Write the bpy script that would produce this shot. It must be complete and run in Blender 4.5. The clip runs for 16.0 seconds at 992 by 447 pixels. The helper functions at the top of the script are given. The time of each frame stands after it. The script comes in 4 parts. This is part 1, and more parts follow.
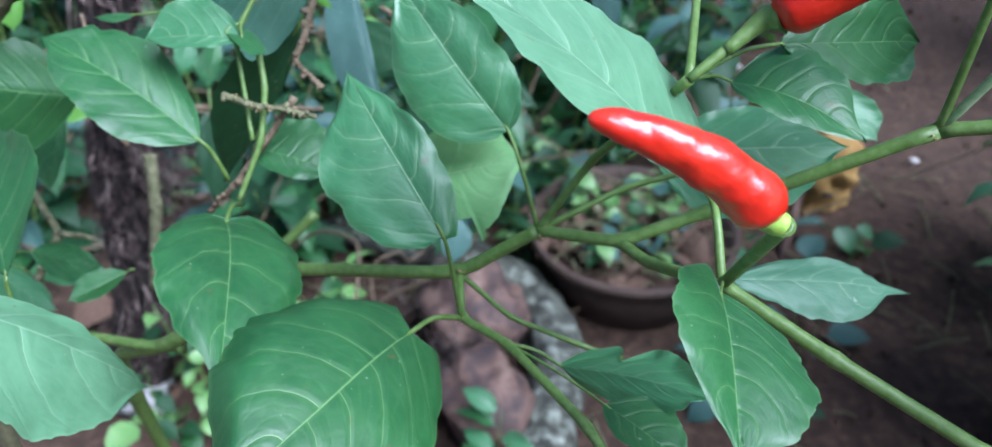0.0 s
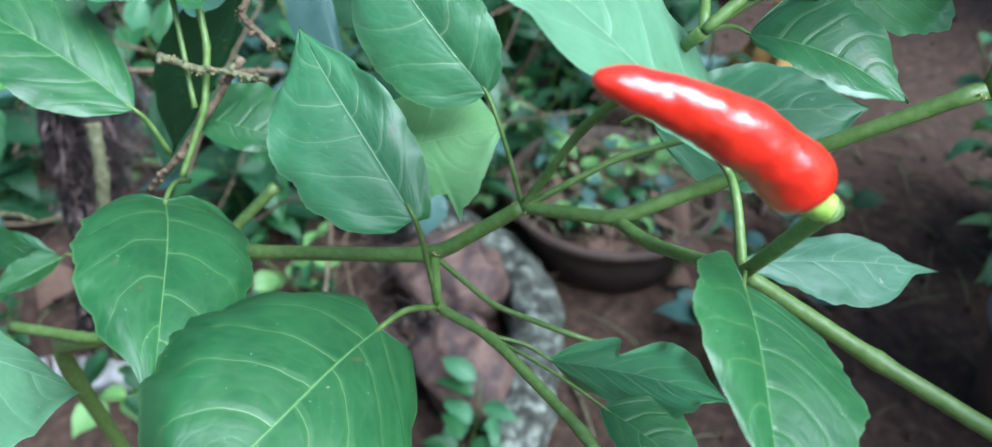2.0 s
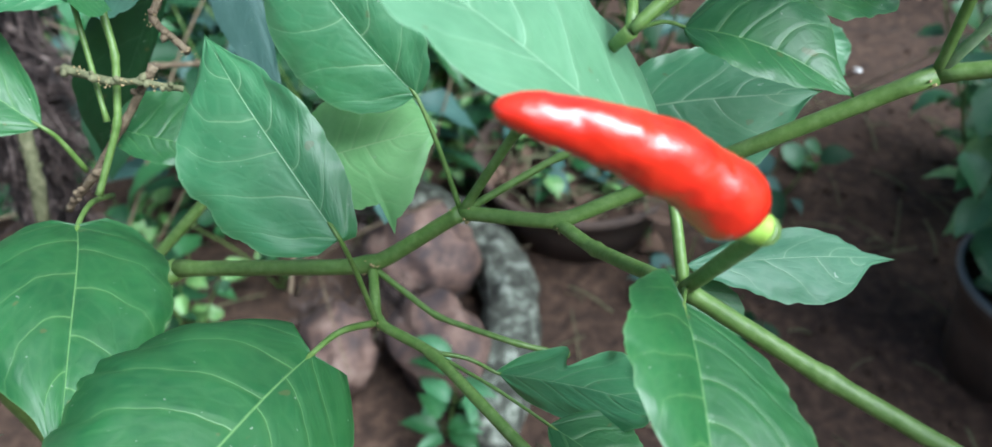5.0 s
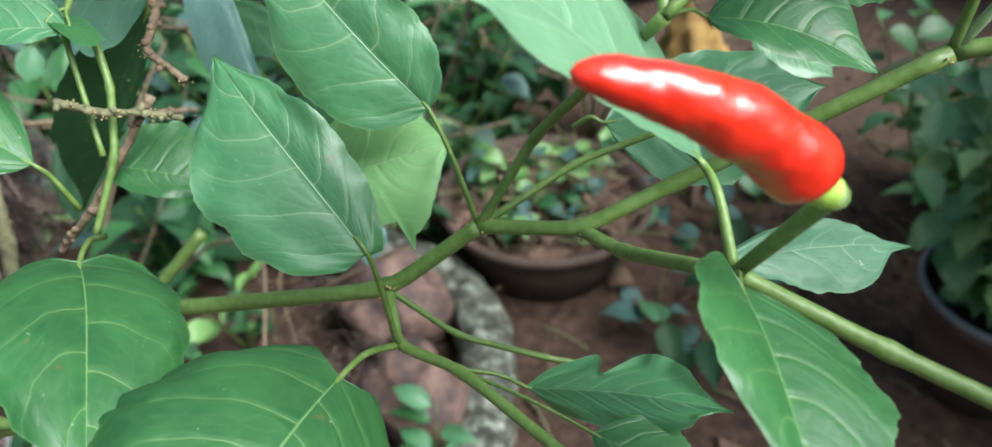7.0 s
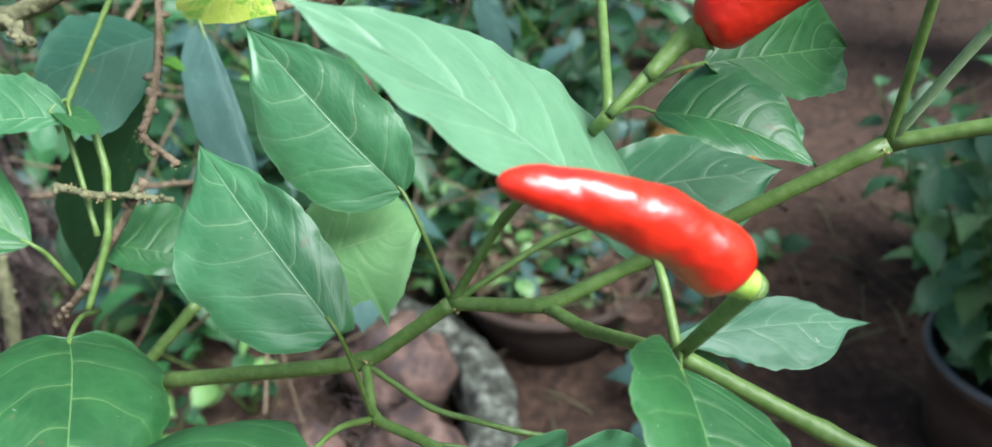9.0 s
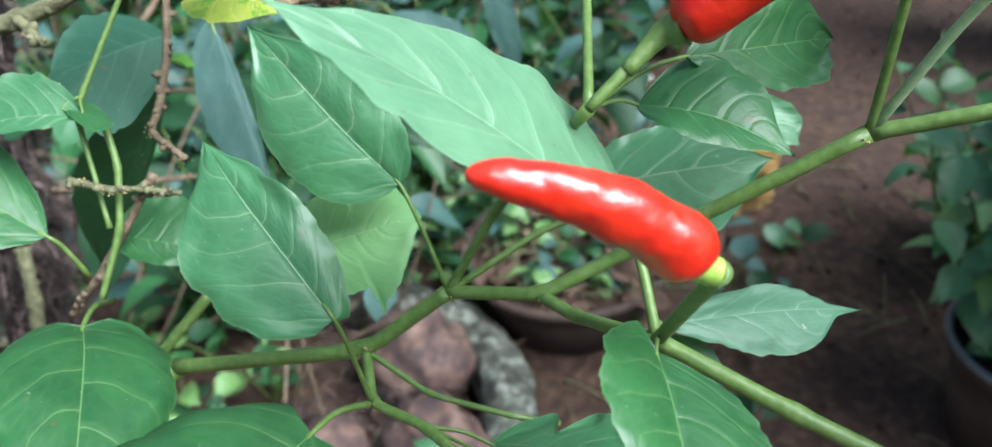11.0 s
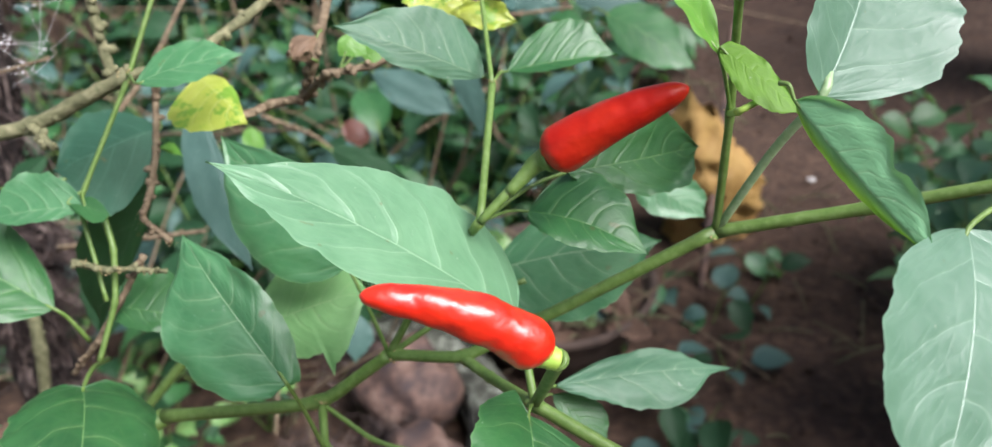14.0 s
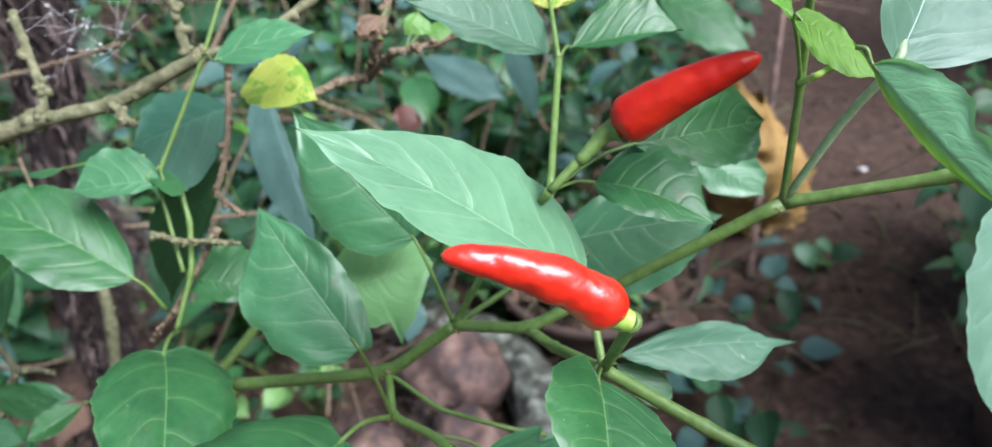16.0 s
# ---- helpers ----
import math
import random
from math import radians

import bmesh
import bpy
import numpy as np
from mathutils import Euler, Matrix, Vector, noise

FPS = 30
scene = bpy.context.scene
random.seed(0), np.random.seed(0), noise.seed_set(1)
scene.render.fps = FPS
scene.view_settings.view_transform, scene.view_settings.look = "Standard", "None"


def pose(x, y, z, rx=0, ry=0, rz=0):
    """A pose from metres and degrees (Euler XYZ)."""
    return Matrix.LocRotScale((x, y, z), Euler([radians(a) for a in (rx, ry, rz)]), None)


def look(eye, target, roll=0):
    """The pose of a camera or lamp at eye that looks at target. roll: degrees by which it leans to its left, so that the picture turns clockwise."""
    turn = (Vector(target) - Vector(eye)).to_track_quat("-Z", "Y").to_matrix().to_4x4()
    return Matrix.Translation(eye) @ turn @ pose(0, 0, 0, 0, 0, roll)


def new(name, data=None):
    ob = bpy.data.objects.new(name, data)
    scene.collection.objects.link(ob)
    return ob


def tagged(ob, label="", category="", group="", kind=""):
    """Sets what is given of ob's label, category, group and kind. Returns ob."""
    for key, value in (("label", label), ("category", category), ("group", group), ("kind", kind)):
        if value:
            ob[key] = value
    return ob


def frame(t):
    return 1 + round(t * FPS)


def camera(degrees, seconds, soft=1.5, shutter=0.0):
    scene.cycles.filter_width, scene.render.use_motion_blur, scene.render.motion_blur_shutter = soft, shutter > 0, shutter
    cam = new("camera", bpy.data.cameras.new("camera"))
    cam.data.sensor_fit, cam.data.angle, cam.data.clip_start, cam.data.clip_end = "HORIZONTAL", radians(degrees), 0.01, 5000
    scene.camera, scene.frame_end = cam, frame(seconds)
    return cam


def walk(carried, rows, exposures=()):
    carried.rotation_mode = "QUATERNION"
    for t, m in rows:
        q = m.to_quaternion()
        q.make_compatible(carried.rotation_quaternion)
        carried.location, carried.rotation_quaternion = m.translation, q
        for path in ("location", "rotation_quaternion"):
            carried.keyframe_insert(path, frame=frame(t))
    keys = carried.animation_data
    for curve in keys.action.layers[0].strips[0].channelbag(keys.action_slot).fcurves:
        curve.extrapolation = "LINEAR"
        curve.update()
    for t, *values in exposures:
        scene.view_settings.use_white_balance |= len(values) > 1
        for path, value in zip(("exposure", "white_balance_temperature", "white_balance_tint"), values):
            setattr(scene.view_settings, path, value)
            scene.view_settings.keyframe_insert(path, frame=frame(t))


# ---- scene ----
cam = camera(64.0, 16.0)
PATH = [
    (0.0, -0.00000, 0.00000, 0.83000, 53.000, 0.000, 0.000),
    (0.5, 0.00363, 0.00804, 0.82493, 52.865, 0.429, 0.301),
    (1.0, 0.00580, 0.01304, 0.82337, 52.536, 0.190, 0.219),
    (1.5, 0.00761, 0.01572, 0.82112, 52.470, 0.353, 0.431),
    (2.0, -0.00080, 0.02378, 0.81678, 50.229, -0.367, -1.929),
    (2.5, -0.00769, 0.03497, 0.81838, 48.294, -0.902, -4.402),
    (3.0, -0.00289, 0.03806, 0.81654, 47.719, -0.866, -5.753),
    (3.5, 0.00301, 0.03889, 0.81742, 46.911, -0.284, -6.013),
    (6.0, 0.00973, 0.03584, 0.81645, 48.429, 0.791, -4.710),
    (6.5, 0.00716, 0.03520, 0.81296, 48.669, 0.388, -5.995),
    (7.0, -0.00562, 0.03644, 0.80840, 51.315, 1.384, -9.671),
    (7.5, -0.00679, 0.03582, 0.80337, 54.389, 0.885, -11.642),
    (8.0, -0.00378, 0.03366, 0.81045, 56.210, 1.202, -10.745),
    (10.5, 0.00858, 0.02666, 0.81942, 54.725, 2.801, -8.185),
    (11.0, 0.00971, 0.02472, 0.81997, 55.042, 3.068, -7.863),
    (11.5, 0.01184, 0.02166, 0.81915, 56.286, 3.303, -6.565),
    (12.0, 0.01282, 0.01940, 0.81967, 56.304, 3.274, -6.855),
    (12.5, 0.02168, 0.01904, 0.82549, 56.807, 3.157, -8.465),
    (13.0, 0.03030, 0.01575, 0.84415, 57.173, 2.619, -9.034),
    (13.5, 0.03439, 0.00386, 0.85486, 57.320, 3.109, -8.911),
    (14.0, 0.02927, -0.00232, 0.85454, 56.631, 3.505, -7.983),
    (14.5, 0.02477, -0.00258, 0.85280, 56.207, 4.374, -5.793),
    (15.0, 0.02548, -0.00643, 0.85111, 56.144, 4.647, -6.349),
    (15.5, 0.02371, -0.00531, 0.85245, 56.311, 4.791, -5.649),
    (16.0, 0.02144, -0.00810, 0.85280, 56.242, 4.956, -5.379),
]
EXPOSURE = [(0.0, 0.87, 5320, 15), (1.5, 0.82, 5270, 11), (2.5, 1.22, 5510, 5), (3.0, 1.23, 5610, 5), (3.5, 1.0, 5810, 3), (6.0, 0.92, 5660, 5), (6.5, 0.92, 5710, 5), (7.0, 1.02, 6340, 9), (7.5, 1.02, 6090, 8), (8.0, 1.05, 6140, 9), (11.0, 1.05, 5940, 9), (12.0, 1.05, 5890, 9), (12.5, 1.0, 5590, 7), (13.0, 1.0, 5540, 5), (13.5, 0.73, 6540, 15), (14.5, 0.95, 6490, 17), (15.0, 0.9, 5940, 16), (16.0, 0.92, 5990, 16)]
walk(cam, [(t, pose(x, y, z, rx, ry, rz)) for t, x, y, z, rx, ry, rz in PATH], EXPOSURE)
cam.data.dof.use_dof, cam.data.dof.focus_distance, cam.data.dof.aperture_fstop = True, 0.16, 19.0

# ---- light ----
world = bpy.data.worlds.new("garden_sky")
scene.world = world
world.use_nodes = True
wn = world.node_tree.nodes
sky = wn.new("ShaderNodeTexSky")
sky.sky_type, sky.sun_disc, sky.sun_elevation, sky.sun_rotation = "NISHITA", False, radians(54), radians(126)
sky.air_density, sky.dust_density, sky.ozone_density = 1.0, 4.0, 1.0
world.node_tree.links.new(sky.outputs[0], wn["Background"].inputs[0])
wn["Background"].inputs[1].default_value = 0.075

sun = new("sun", bpy.data.lights.new("sun", "SUN"))
sun.data.energy, sun.data.angle, sun.data.color = 4.9, radians(44), (0.97, 0.985, 1.0)
sun.matrix_world = look((0.95, -0.70, 1.6), (0, 0, 0))


# ---- materials ----
def nodes_of(name):
    m = bpy.data.materials.new(name)
    m.use_nodes = True
    return m, m.node_tree.nodes, m.node_tree.links.new, m.node_tree.nodes["Principled BSDF"]


def ramp(n, link, value, stops):
    r = n.new("ShaderNodeValToRGB")
    while len(r.color_ramp.elements) < len(stops):
        r.color_ramp.elements.new(0.5)
    for e, (at, c) in zip(r.color_ramp.elements, stops):
        e.position, e.color = at, (*c, 1)
    link(value, r.inputs[0])
    return r.outputs[0]


def grain(n, link, scale, detail=5, rough=0.6, coords="Object"):
    tc, t = n.new("ShaderNodeTexCoord"), n.new("ShaderNodeTexNoise")
    link(tc.outputs[coords], t.inputs["Vector"])
    t.inputs["Scale"].default_value, t.inputs["Detail"].default_value, t.inputs["Roughness"].default_value = scale, detail, rough
    return t.outputs["Fac"]


def mixed(n, link, fac, a, b, mode="MIX"):
    m = n.new("ShaderNodeMix")
    m.data_type, m.blend_type = "RGBA", mode
    for socket, v in ((m.inputs[0], fac), (m.inputs[6], a), (m.inputs[7], b)):
        if isinstance(v, (int, float)):
            socket.default_value = v
        elif isinstance(v, tuple):
            socket.default_value = (*v, 1)
        else:
            link(v, socket)
    return m.outputs[2]


def calc(n, link, op, a, b=0.0, c=0.0):
    m = n.new("ShaderNodeMath")
    m.operation = op
    for socket, v in zip(m.inputs, (a, b, c)):
        if isinstance(v, (int, float)):
            socket.default_value = v
        else:
            link(v, socket)
    return m.outputs[0]


def bumped(n, link, bsdf, height, strength, distance):
    b = n.new("ShaderNodeBump")
    b.inputs["Strength"].default_value, b.inputs["Distance"].default_value = strength, distance
    link(height, b.inputs["Height"])
    link(b.outputs[0], bsdf.inputs["Normal"])
    link(b.outputs[0], bsdf.inputs["Coat Normal"])


def leaf_material(name, dark, light, vein, gloss, glow=0.25, blotch=None, quilt=0.3, margin=None, shine=0.9):
    """A leaf blade: u runs along the midrib, v across it from 0 to 1 with the midrib at 0.5."""
    m, n, link, bsdf = nodes_of(name)
    uv, sep, info = n.new("ShaderNodeUVMap"), n.new("ShaderNodeSeparateXYZ"), n.new("ShaderNodeObjectInfo")
    uv.uv_map = "blade"
    link(uv.outputs[0], sep.inputs[0])
    across = calc(n, link, "ABSOLUTE", calc(n, link, "MULTIPLY_ADD", sep.outputs[1], 2.0, -1.0))
    patch = grain(n, link, 55.0, 3)
    vein_map, vein_xyz = n.new("ShaderNodeUVMap"), n.new("ShaderNodeSeparateXYZ")
    vein_map.uv_map = "veins"
    link(vein_map.outputs[0], vein_xyz.inputs[0])
    phase = calc(n, link, "FRACT", calc(n, link, "MULTIPLY_ADD", patch, 0.30, calc(n, link, "SUBTRACT", vein_xyz.outputs[0], 0.15)))
    ridge = calc(n, link, "ABSOLUTE", calc(n, link, "SUBTRACT", phase, 0.5))
    side = n.new("ShaderNodeMapRange")
    side.inputs[1].default_value, side.inputs[2].default_value, side.inputs[3].default_value, side.inputs[4].default_value = 0.0, 0.030, 1.0, 0.0
    link(ridge, side.inputs[0])
    mid = n.new("ShaderNodeMapRange")
    mid.inputs[1].default_value, mid.inputs[2].default_value, mid.inputs[3].default_value, mid.inputs[4].default_value = 0.003, 0.014, 1.0, 0.0
    link(across, mid.inputs[0])
    fade = calc(n, link, "SUBTRACT", 1.0, calc(n, link, "MULTIPLY", across, 0.8))
    halo = n.new("ShaderNodeMapRange")
    halo.interpolation_type = "SMOOTHSTEP"
    halo.inputs[1].default_value, halo.inputs[2].default_value, halo.inputs[3].default_value, halo.inputs[4].default_value = 0.0, 0.17, 1.0, 0.0
    link(ridge, halo.inputs[0])
    stretch, net = n.new("ShaderNodeVectorMath"), n.new("ShaderNodeTexVoronoi")
    stretch.operation, stretch.inputs[1].default_value = "MULTIPLY", (3.0, 5.0, 1.0)
    link(vein_map.outputs[0], stretch.inputs[0])
    net.feature, net.inputs["Scale"].default_value = "DISTANCE_TO_EDGE", 1.0
    link(stretch.outputs[0], net.inputs["Vector"])
    mesh = n.new("ShaderNodeMapRange")
    mesh.interpolation_type = "SMOOTHSTEP"
    mesh.inputs[1].default_value, mesh.inputs[2].default_value, mesh.inputs[3].default_value, mesh.inputs[4].default_value = 0.0, 0.22, 1.0, 0.0
    link(net.outputs["Distance"], mesh.inputs[0])
    lines = calc(n, link, "MAXIMUM", mid.outputs[0], calc(n, link, "MULTIPLY", calc(n, link, "MULTIPLY", side.outputs[0], fade), 0.7))
    tone = calc(n, link, "ADD", calc(n, link, "MULTIPLY", patch, 0.7), calc(n, link, "MULTIPLY", grain(n, link, 320.0, 4, 0.65), 0.3))
    colour = ramp(n, link, tone, [(0.32, dark), (0.66, light)])
    colour = mixed(n, link, calc(n, link, "MULTIPLY", info.outputs["Random"], 0.35), colour, tuple(0.6 * a for a in light))
    colour = mixed(n, link, calc(n, link, "MULTIPLY", calc(n, link, "MULTIPLY", halo.outputs[0], fade), 0.07), colour, vein)
    colour = mixed(n, link, calc(n, link, "MULTIPLY", mesh.outputs[0], 0.04), colour, vein)
    if margin:
        # one edge coloured as if light shone through its rolled margin
        rim = n.new("ShaderNodeMapRange")
        rim.inputs[1].default_value, rim.inputs[2].default_value, rim.inputs[3].default_value, rim.inputs[4].default_value = 0.10, 0.40, 1.0, 0.0
        link(calc(n, link, "MULTIPLY_ADD", patch, 0.16, calc(n, link, "SUBTRACT", 0.92, sep.outputs[1])), rim.inputs[0])
        colour = mixed(n, link, rim.outputs[0], colour, margin)
    if blotch:
        spots = ramp(n, link, grain(n, link, 130.0, 4, 0.7), [(0.52, (0, 0, 0)), (0.58, (1, 1, 1))])
        colour = mixed(n, link, spots, colour, blotch)
    colour = mixed(n, link, calc(n, link, "MULTIPLY", lines, 0.55), colour, vein)
    colour = mixed(n, link, calc(n, link, "MULTIPLY", calc(n, link, "GREATER_THAN", across, 0.975), 0.14), colour, vein)
    specks = ramp(n, link, grain(n, link, 700.0, 2, 0.5), [(0.73, (0, 0, 0)), (0.78, (1, 1, 1))])
    colour = mixed(n, link, calc(n, link, "MULTIPLY", specks, 0.4), colour, (0.5, 0.55, 0.45))
    holes = ramp(n, link, grain(n, link, 230.0, 2, 0.4), [(0.24, (1, 1, 1)), (0.27, (0, 0, 0))])
    colour = mixed(n, link, calc(n, link, "MULTIPLY", holes, 0.5), colour, (0.10, 0.09, 0.03))
    link(colour, bsdf.inputs["Base Color"])
    rough = n.new("ShaderNodeMapRange")
    rough.inputs[3].default_value, rough.inputs[4].default_value = gloss - 0.08, gloss + 0.16
    link(grain(n, link, 140.0, 4), rough.inputs[0])
    link(rough.outputs[0], bsdf.inputs["Roughness"])
    bsdf.inputs["Specular IOR Level"].default_value = shine
    groove = calc(n, link, "MULTIPLY", calc(n, link, "MULTIPLY", halo.outputs[0], fade), -0.50 * (0.2 + quilt))
    relief = calc(n, link, "ADD", calc(n, link, "MULTIPLY", lines, -0.25), calc(n, link, "MULTIPLY", patch, 0.9))
    relief = calc(n, link, "ADD", relief, calc(n, link, "MULTIPLY", grain(n, link, 500.0, 3, 0.6), 0.14))
    relief = calc(n, link, "ADD", relief, calc(n, link, "MULTIPLY", mesh.outputs[0], -0.07))
    bumped(n, link, bsdf, calc(n, link, "ADD", relief, groove), 0.42, 0.0009)
    trans, mix = n.new("ShaderNodeBsdfTranslucent"), n.new("ShaderNodeMixShader")
    link(mixed(n, link, 0.55, colour, (0.20, 0.52, 0.08)), trans.inputs[0])
    mix.inputs[0].default_value = glow
    link(bsdf.outputs[0], mix.inputs[1])
    link(trans.outputs[0], mix.inputs[2])
    link(mix.outputs[0], n["Material Output"].inputs[0])
    return m


LEAF = [
    leaf_material("leaf_green", (0.008, 0.068, 0.018), (0.026, 0.127, 0.033), (0.19, 0.35, 0.12), 0.44, 0.18, quilt=0.6, shine=0.65),
    leaf_material("leaf_pale", (0.035, 0.152, 0.058), (0.061, 0.219, 0.089), (0.40, 0.54, 0.32), 0.42, quilt=0.35),
    leaf_material("leaf_young", (0.090, 0.270, 0.025), (0.130, 0.350, 0.040), (0.34, 0.50, 0.12), 0.42, 0.4),
    leaf_material("leaf_yellow", (0.30, 0.40, 0.035), (0.48, 0.55, 0.09), (0.62, 0.66, 0.28), 0.34, 0.3, (0.17, 0.34, 0.03), quilt=0.5),
    leaf_material("leaf_dark", (0.006, 0.038, 0.013), (0.014, 0.067, 0.023), (0.07, 0.14, 0.07), 0.54, 0.15, shine=0.4),
    leaf_material("leaf_blue_grey", (0.040, 0.100, 0.085), (0.062, 0.140, 0.118), (0.05, 0.11, 0.10), 0.55, 0.1, quilt=0.1, shine=0.45),
    leaf_material("leaf_spotted", (0.045, 0.19, 0.040), (0.090, 0.30, 0.068), (0.2, 0.34, 0.12), 0.4, 0.2, (0.42, 0.55, 0.20)),
    leaf_material("leaf_dry", (0.09, 0.05, 0.025), (0.22, 0.13, 0.07), (0.25, 0.17, 0.10), 0.7, 0.15),
    leaf_material("leaf_red", (0.060, 0.013, 0.007), (0.120, 0.027, 0.013), (0.16, 0.06, 0.04), 0.6, 0.15),
    leaf_material("leaf_mid_green", (0.035, 0.158, 0.058), (0.063, 0.229, 0.090), (0.38, 0.55, 0.30), 0.42, quilt=0.42),
    # base colour lightened to stand for light coming through the leaf
    leaf_material("leaf_backlight_tint", (0.200, 0.470, 0.170), (0.290, 0.590, 0.240), (0.50, 0.68, 0.36), 0.5, 0.5, quilt=0.5),
    # lime edge colour imitates backlight along the rolled margin
    leaf_material("leaf_lit_margin", (0.128, 0.340, 0.162), (0.187, 0.442, 0.230), (0.40, 0.54, 0.32), 0.55, 0.35, quilt=0.05, margin=(0.24, 0.48, 0.03), shine=0.4),
    # lime base colour paints in the backlight of the twisted blade
    leaf_material("leaf_lime_backlight", (0.092, 0.240, 0.006), (0.130, 0.310, 0.010), (0.26, 0.50, 0.06), 0.6, 0.45),
    # pale leaf green with the grey sky sheen mixed into its colour
    leaf_material("leaf_sheen_pale", (0.080, 0.215, 0.108), (0.150, 0.335, 0.182), (0.36, 0.56, 0.36), 0.42, quilt=0.85, shine=0.8),
    leaf_material("leaf_teal", (0.014, 0.066, 0.038), (0.025, 0.100, 0.060), (0.10, 0.22, 0.14), 0.6, 0.12, quilt=0.1, shine=0.3),
    leaf_material("leaf_grey_green", (0.034, 0.112, 0.058), (0.060, 0.160, 0.090), (0.30, 0.42, 0.26), 0.5, 0.2, quilt=0.2, shine=0.6),
    # grey-blue base colour paints in the sky's sheen on green leaves
    leaf_material("leaf_sheen_grey", (0.055, 0.140, 0.085), (0.092, 0.195, 0.128), (0.27, 0.40, 0.30), 0.38, 0.2, quilt=0.4),
]


def plain(name, stops, scale, rough, bump, distance, detail=6, metal=0.0, coat=0.0, second=None, grainway=None):
    """Noise-varied surface: colours over one scale, stains over a second, relief from both."""
    m, n, link, bsdf = nodes_of(name)
    fine, broad = grain(n, link, scale, detail), grain(n, link, scale * 0.13, 3)
    if grainway:
        tc, scaled, streak = n.new("ShaderNodeTexCoord"), n.new("ShaderNodeVectorMath"), n.new("ShaderNodeTexNoise")
        scaled.operation, scaled.inputs[1].default_value = "MULTIPLY", grainway
        link(tc.outputs["Object"], scaled.inputs[0])
        link(scaled.outputs[0], streak.inputs["Vector"])
        streak.inputs["Scale"].default_value, streak.inputs["Detail"].default_value = scale, detail
        fine = streak.outputs["Fac"]
    colour = ramp(n, link, fine, stops)
    colour = mixed(n, link, calc(n, link, "MULTIPLY", broad, 0.55), colour, second or tuple(0.5 * c for c in stops[0][1]))
    link(colour, bsdf.inputs["Base Color"])
    bsdf.inputs["Roughness"].default_value, bsdf.inputs["Metallic"].default_value, bsdf.inputs["Coat Weight"].default_value = rough, metal, coat
    bumped(n, link, bsdf, calc(n, link, "ADD", fine, calc(n, link, "MULTIPLY", broad, 2.0)), bump, distance)
    return m


green_stem = plain("green_stem", [(0.3, (0.085, 0.165, 0.030)), (0.5, (0.125, 0.215, 0.048)), (0.75, (0.20, 0.30, 0.10))], 420, 0.45, 0.4, 0.0006)
pale_stem = plain("pale_stem", [(0.3, (0.20, 0.33, 0.15)), (0.5, (0.30, 0.43, 0.23)), (0.75, (0.40, 0.52, 0.33))], 420, 0.45, 0.4, 0.0006)
wood_stem = plain("wood_stem", [(0.3, (0.085, 0.090, 0.040)), (0.5, (0.155, 0.158, 0.078)), (0.7, (0.27, 0.255, 0.145))], 260, 0.85, 0.8, 0.0012)
brown_stem = plain("brown_stem", [(0.3, (0.09, 0.062, 0.036)), (0.5, (0.17, 0.125, 0.075)), (0.7, (0.30, 0.24, 0.155))], 300, 0.85, 0.8, 0.0012)
soil = plain("red_brown_soil", [(0.25, (0.019, 0.010, 0.006)), (0.5, (0.069, 0.038, 0.023)), (0.62, (0.110, 0.064, 0.040)), (0.8, (0.19, 0.12, 0.080))], 60, 0.95, 1.0, 0.010, 10)
bark = plain("bark", [(0.40, (0.006, 0.004, 0.0035)), (0.54, (0.035, 0.023, 0.020)), (0.68, (0.15, 0.105, 0.092))], 170, 0.95, 1.0, 0.012, 8, grainway=(1.0, 1.0, 0.12))
fibre = plain("fibre", [(0.40, (0.014, 0.010, 0.009)), (0.52, (0.09, 0.062, 0.054)), (0.64, (0.32, 0.25, 0.22))], 40, 0.9, 0.5, 0.002)
husk_skin = plain("husk_skin", [(0.34, (0.026, 0.020, 0.022)), (0.47, (0.085, 0.050, 0.038)), (0.56, (0.18, 0.105, 0.075)), (0.70, (0.31, 0.215, 0.165))], 24, 0.75, 1.0, 0.008, 12, second=(0.045, 0.034, 0.036))
lichen = plain("lichen_bark", [(0.36, (0.018, 0.019, 0.014)), (0.47, (0.070, 0.074, 0.058)), (0.55, (0.17, 0.19, 0.15)), (0.66, (0.40, 0.43, 0.36))], 55, 0.95, 1.0, 0.007, 12, second=(0.035, 0.036, 0.026))
pot_clay = plain("pot_clay", [(0.3, (0.055, 0.038, 0.030)), (0.7, (0.115, 0.075, 0.055))], 40, 0.8, 0.5, 0.003)
dead_leaf = plain("dead_leaf", [(0.3, (0.09, 0.05, 0.03)), (0.5, (0.17, 0.10, 0.065)), (0.7, (0.29, 0.19, 0.135))], 90, 0.75, 0.6, 0.002)
yellow_cloth = plain("yellow_cloth", [(0.3, (0.30, 0.17, 0.045)), (0.7, (0.55, 0.37, 0.12))], 40, 0.6, 0.5, 0.004, second=(0.20, 0.10, 0.035))
white_plastic = plain("white_plastic", [(0.3, (0.62, 0.62, 0.60)), (0.7, (0.80, 0.80, 0.78))], 40, 0.45, 0.2, 0.001, second=(0.5, 0.5, 0.48))
dark_plastic = plain("dark_plastic", [(0.3, (0.020, 0.020, 0.022)), (0.7, (0.05, 0.05, 0.05))], 40, 0.5, 0.2, 0.001)
calyx_green = plain("calyx_green", [(0.3, (0.24, 0.42, 0.05)), (0.7, (0.40, 0.58, 0.12))], 300, 0.4, 0.3, 0.0005)


scar_tan = plain("scar_tan", [(0.3, (0.30, 0.22, 0.10)), (0.7, (0.48, 0.38, 0.20))], 400, 0.8, 0.5, 0.0005)


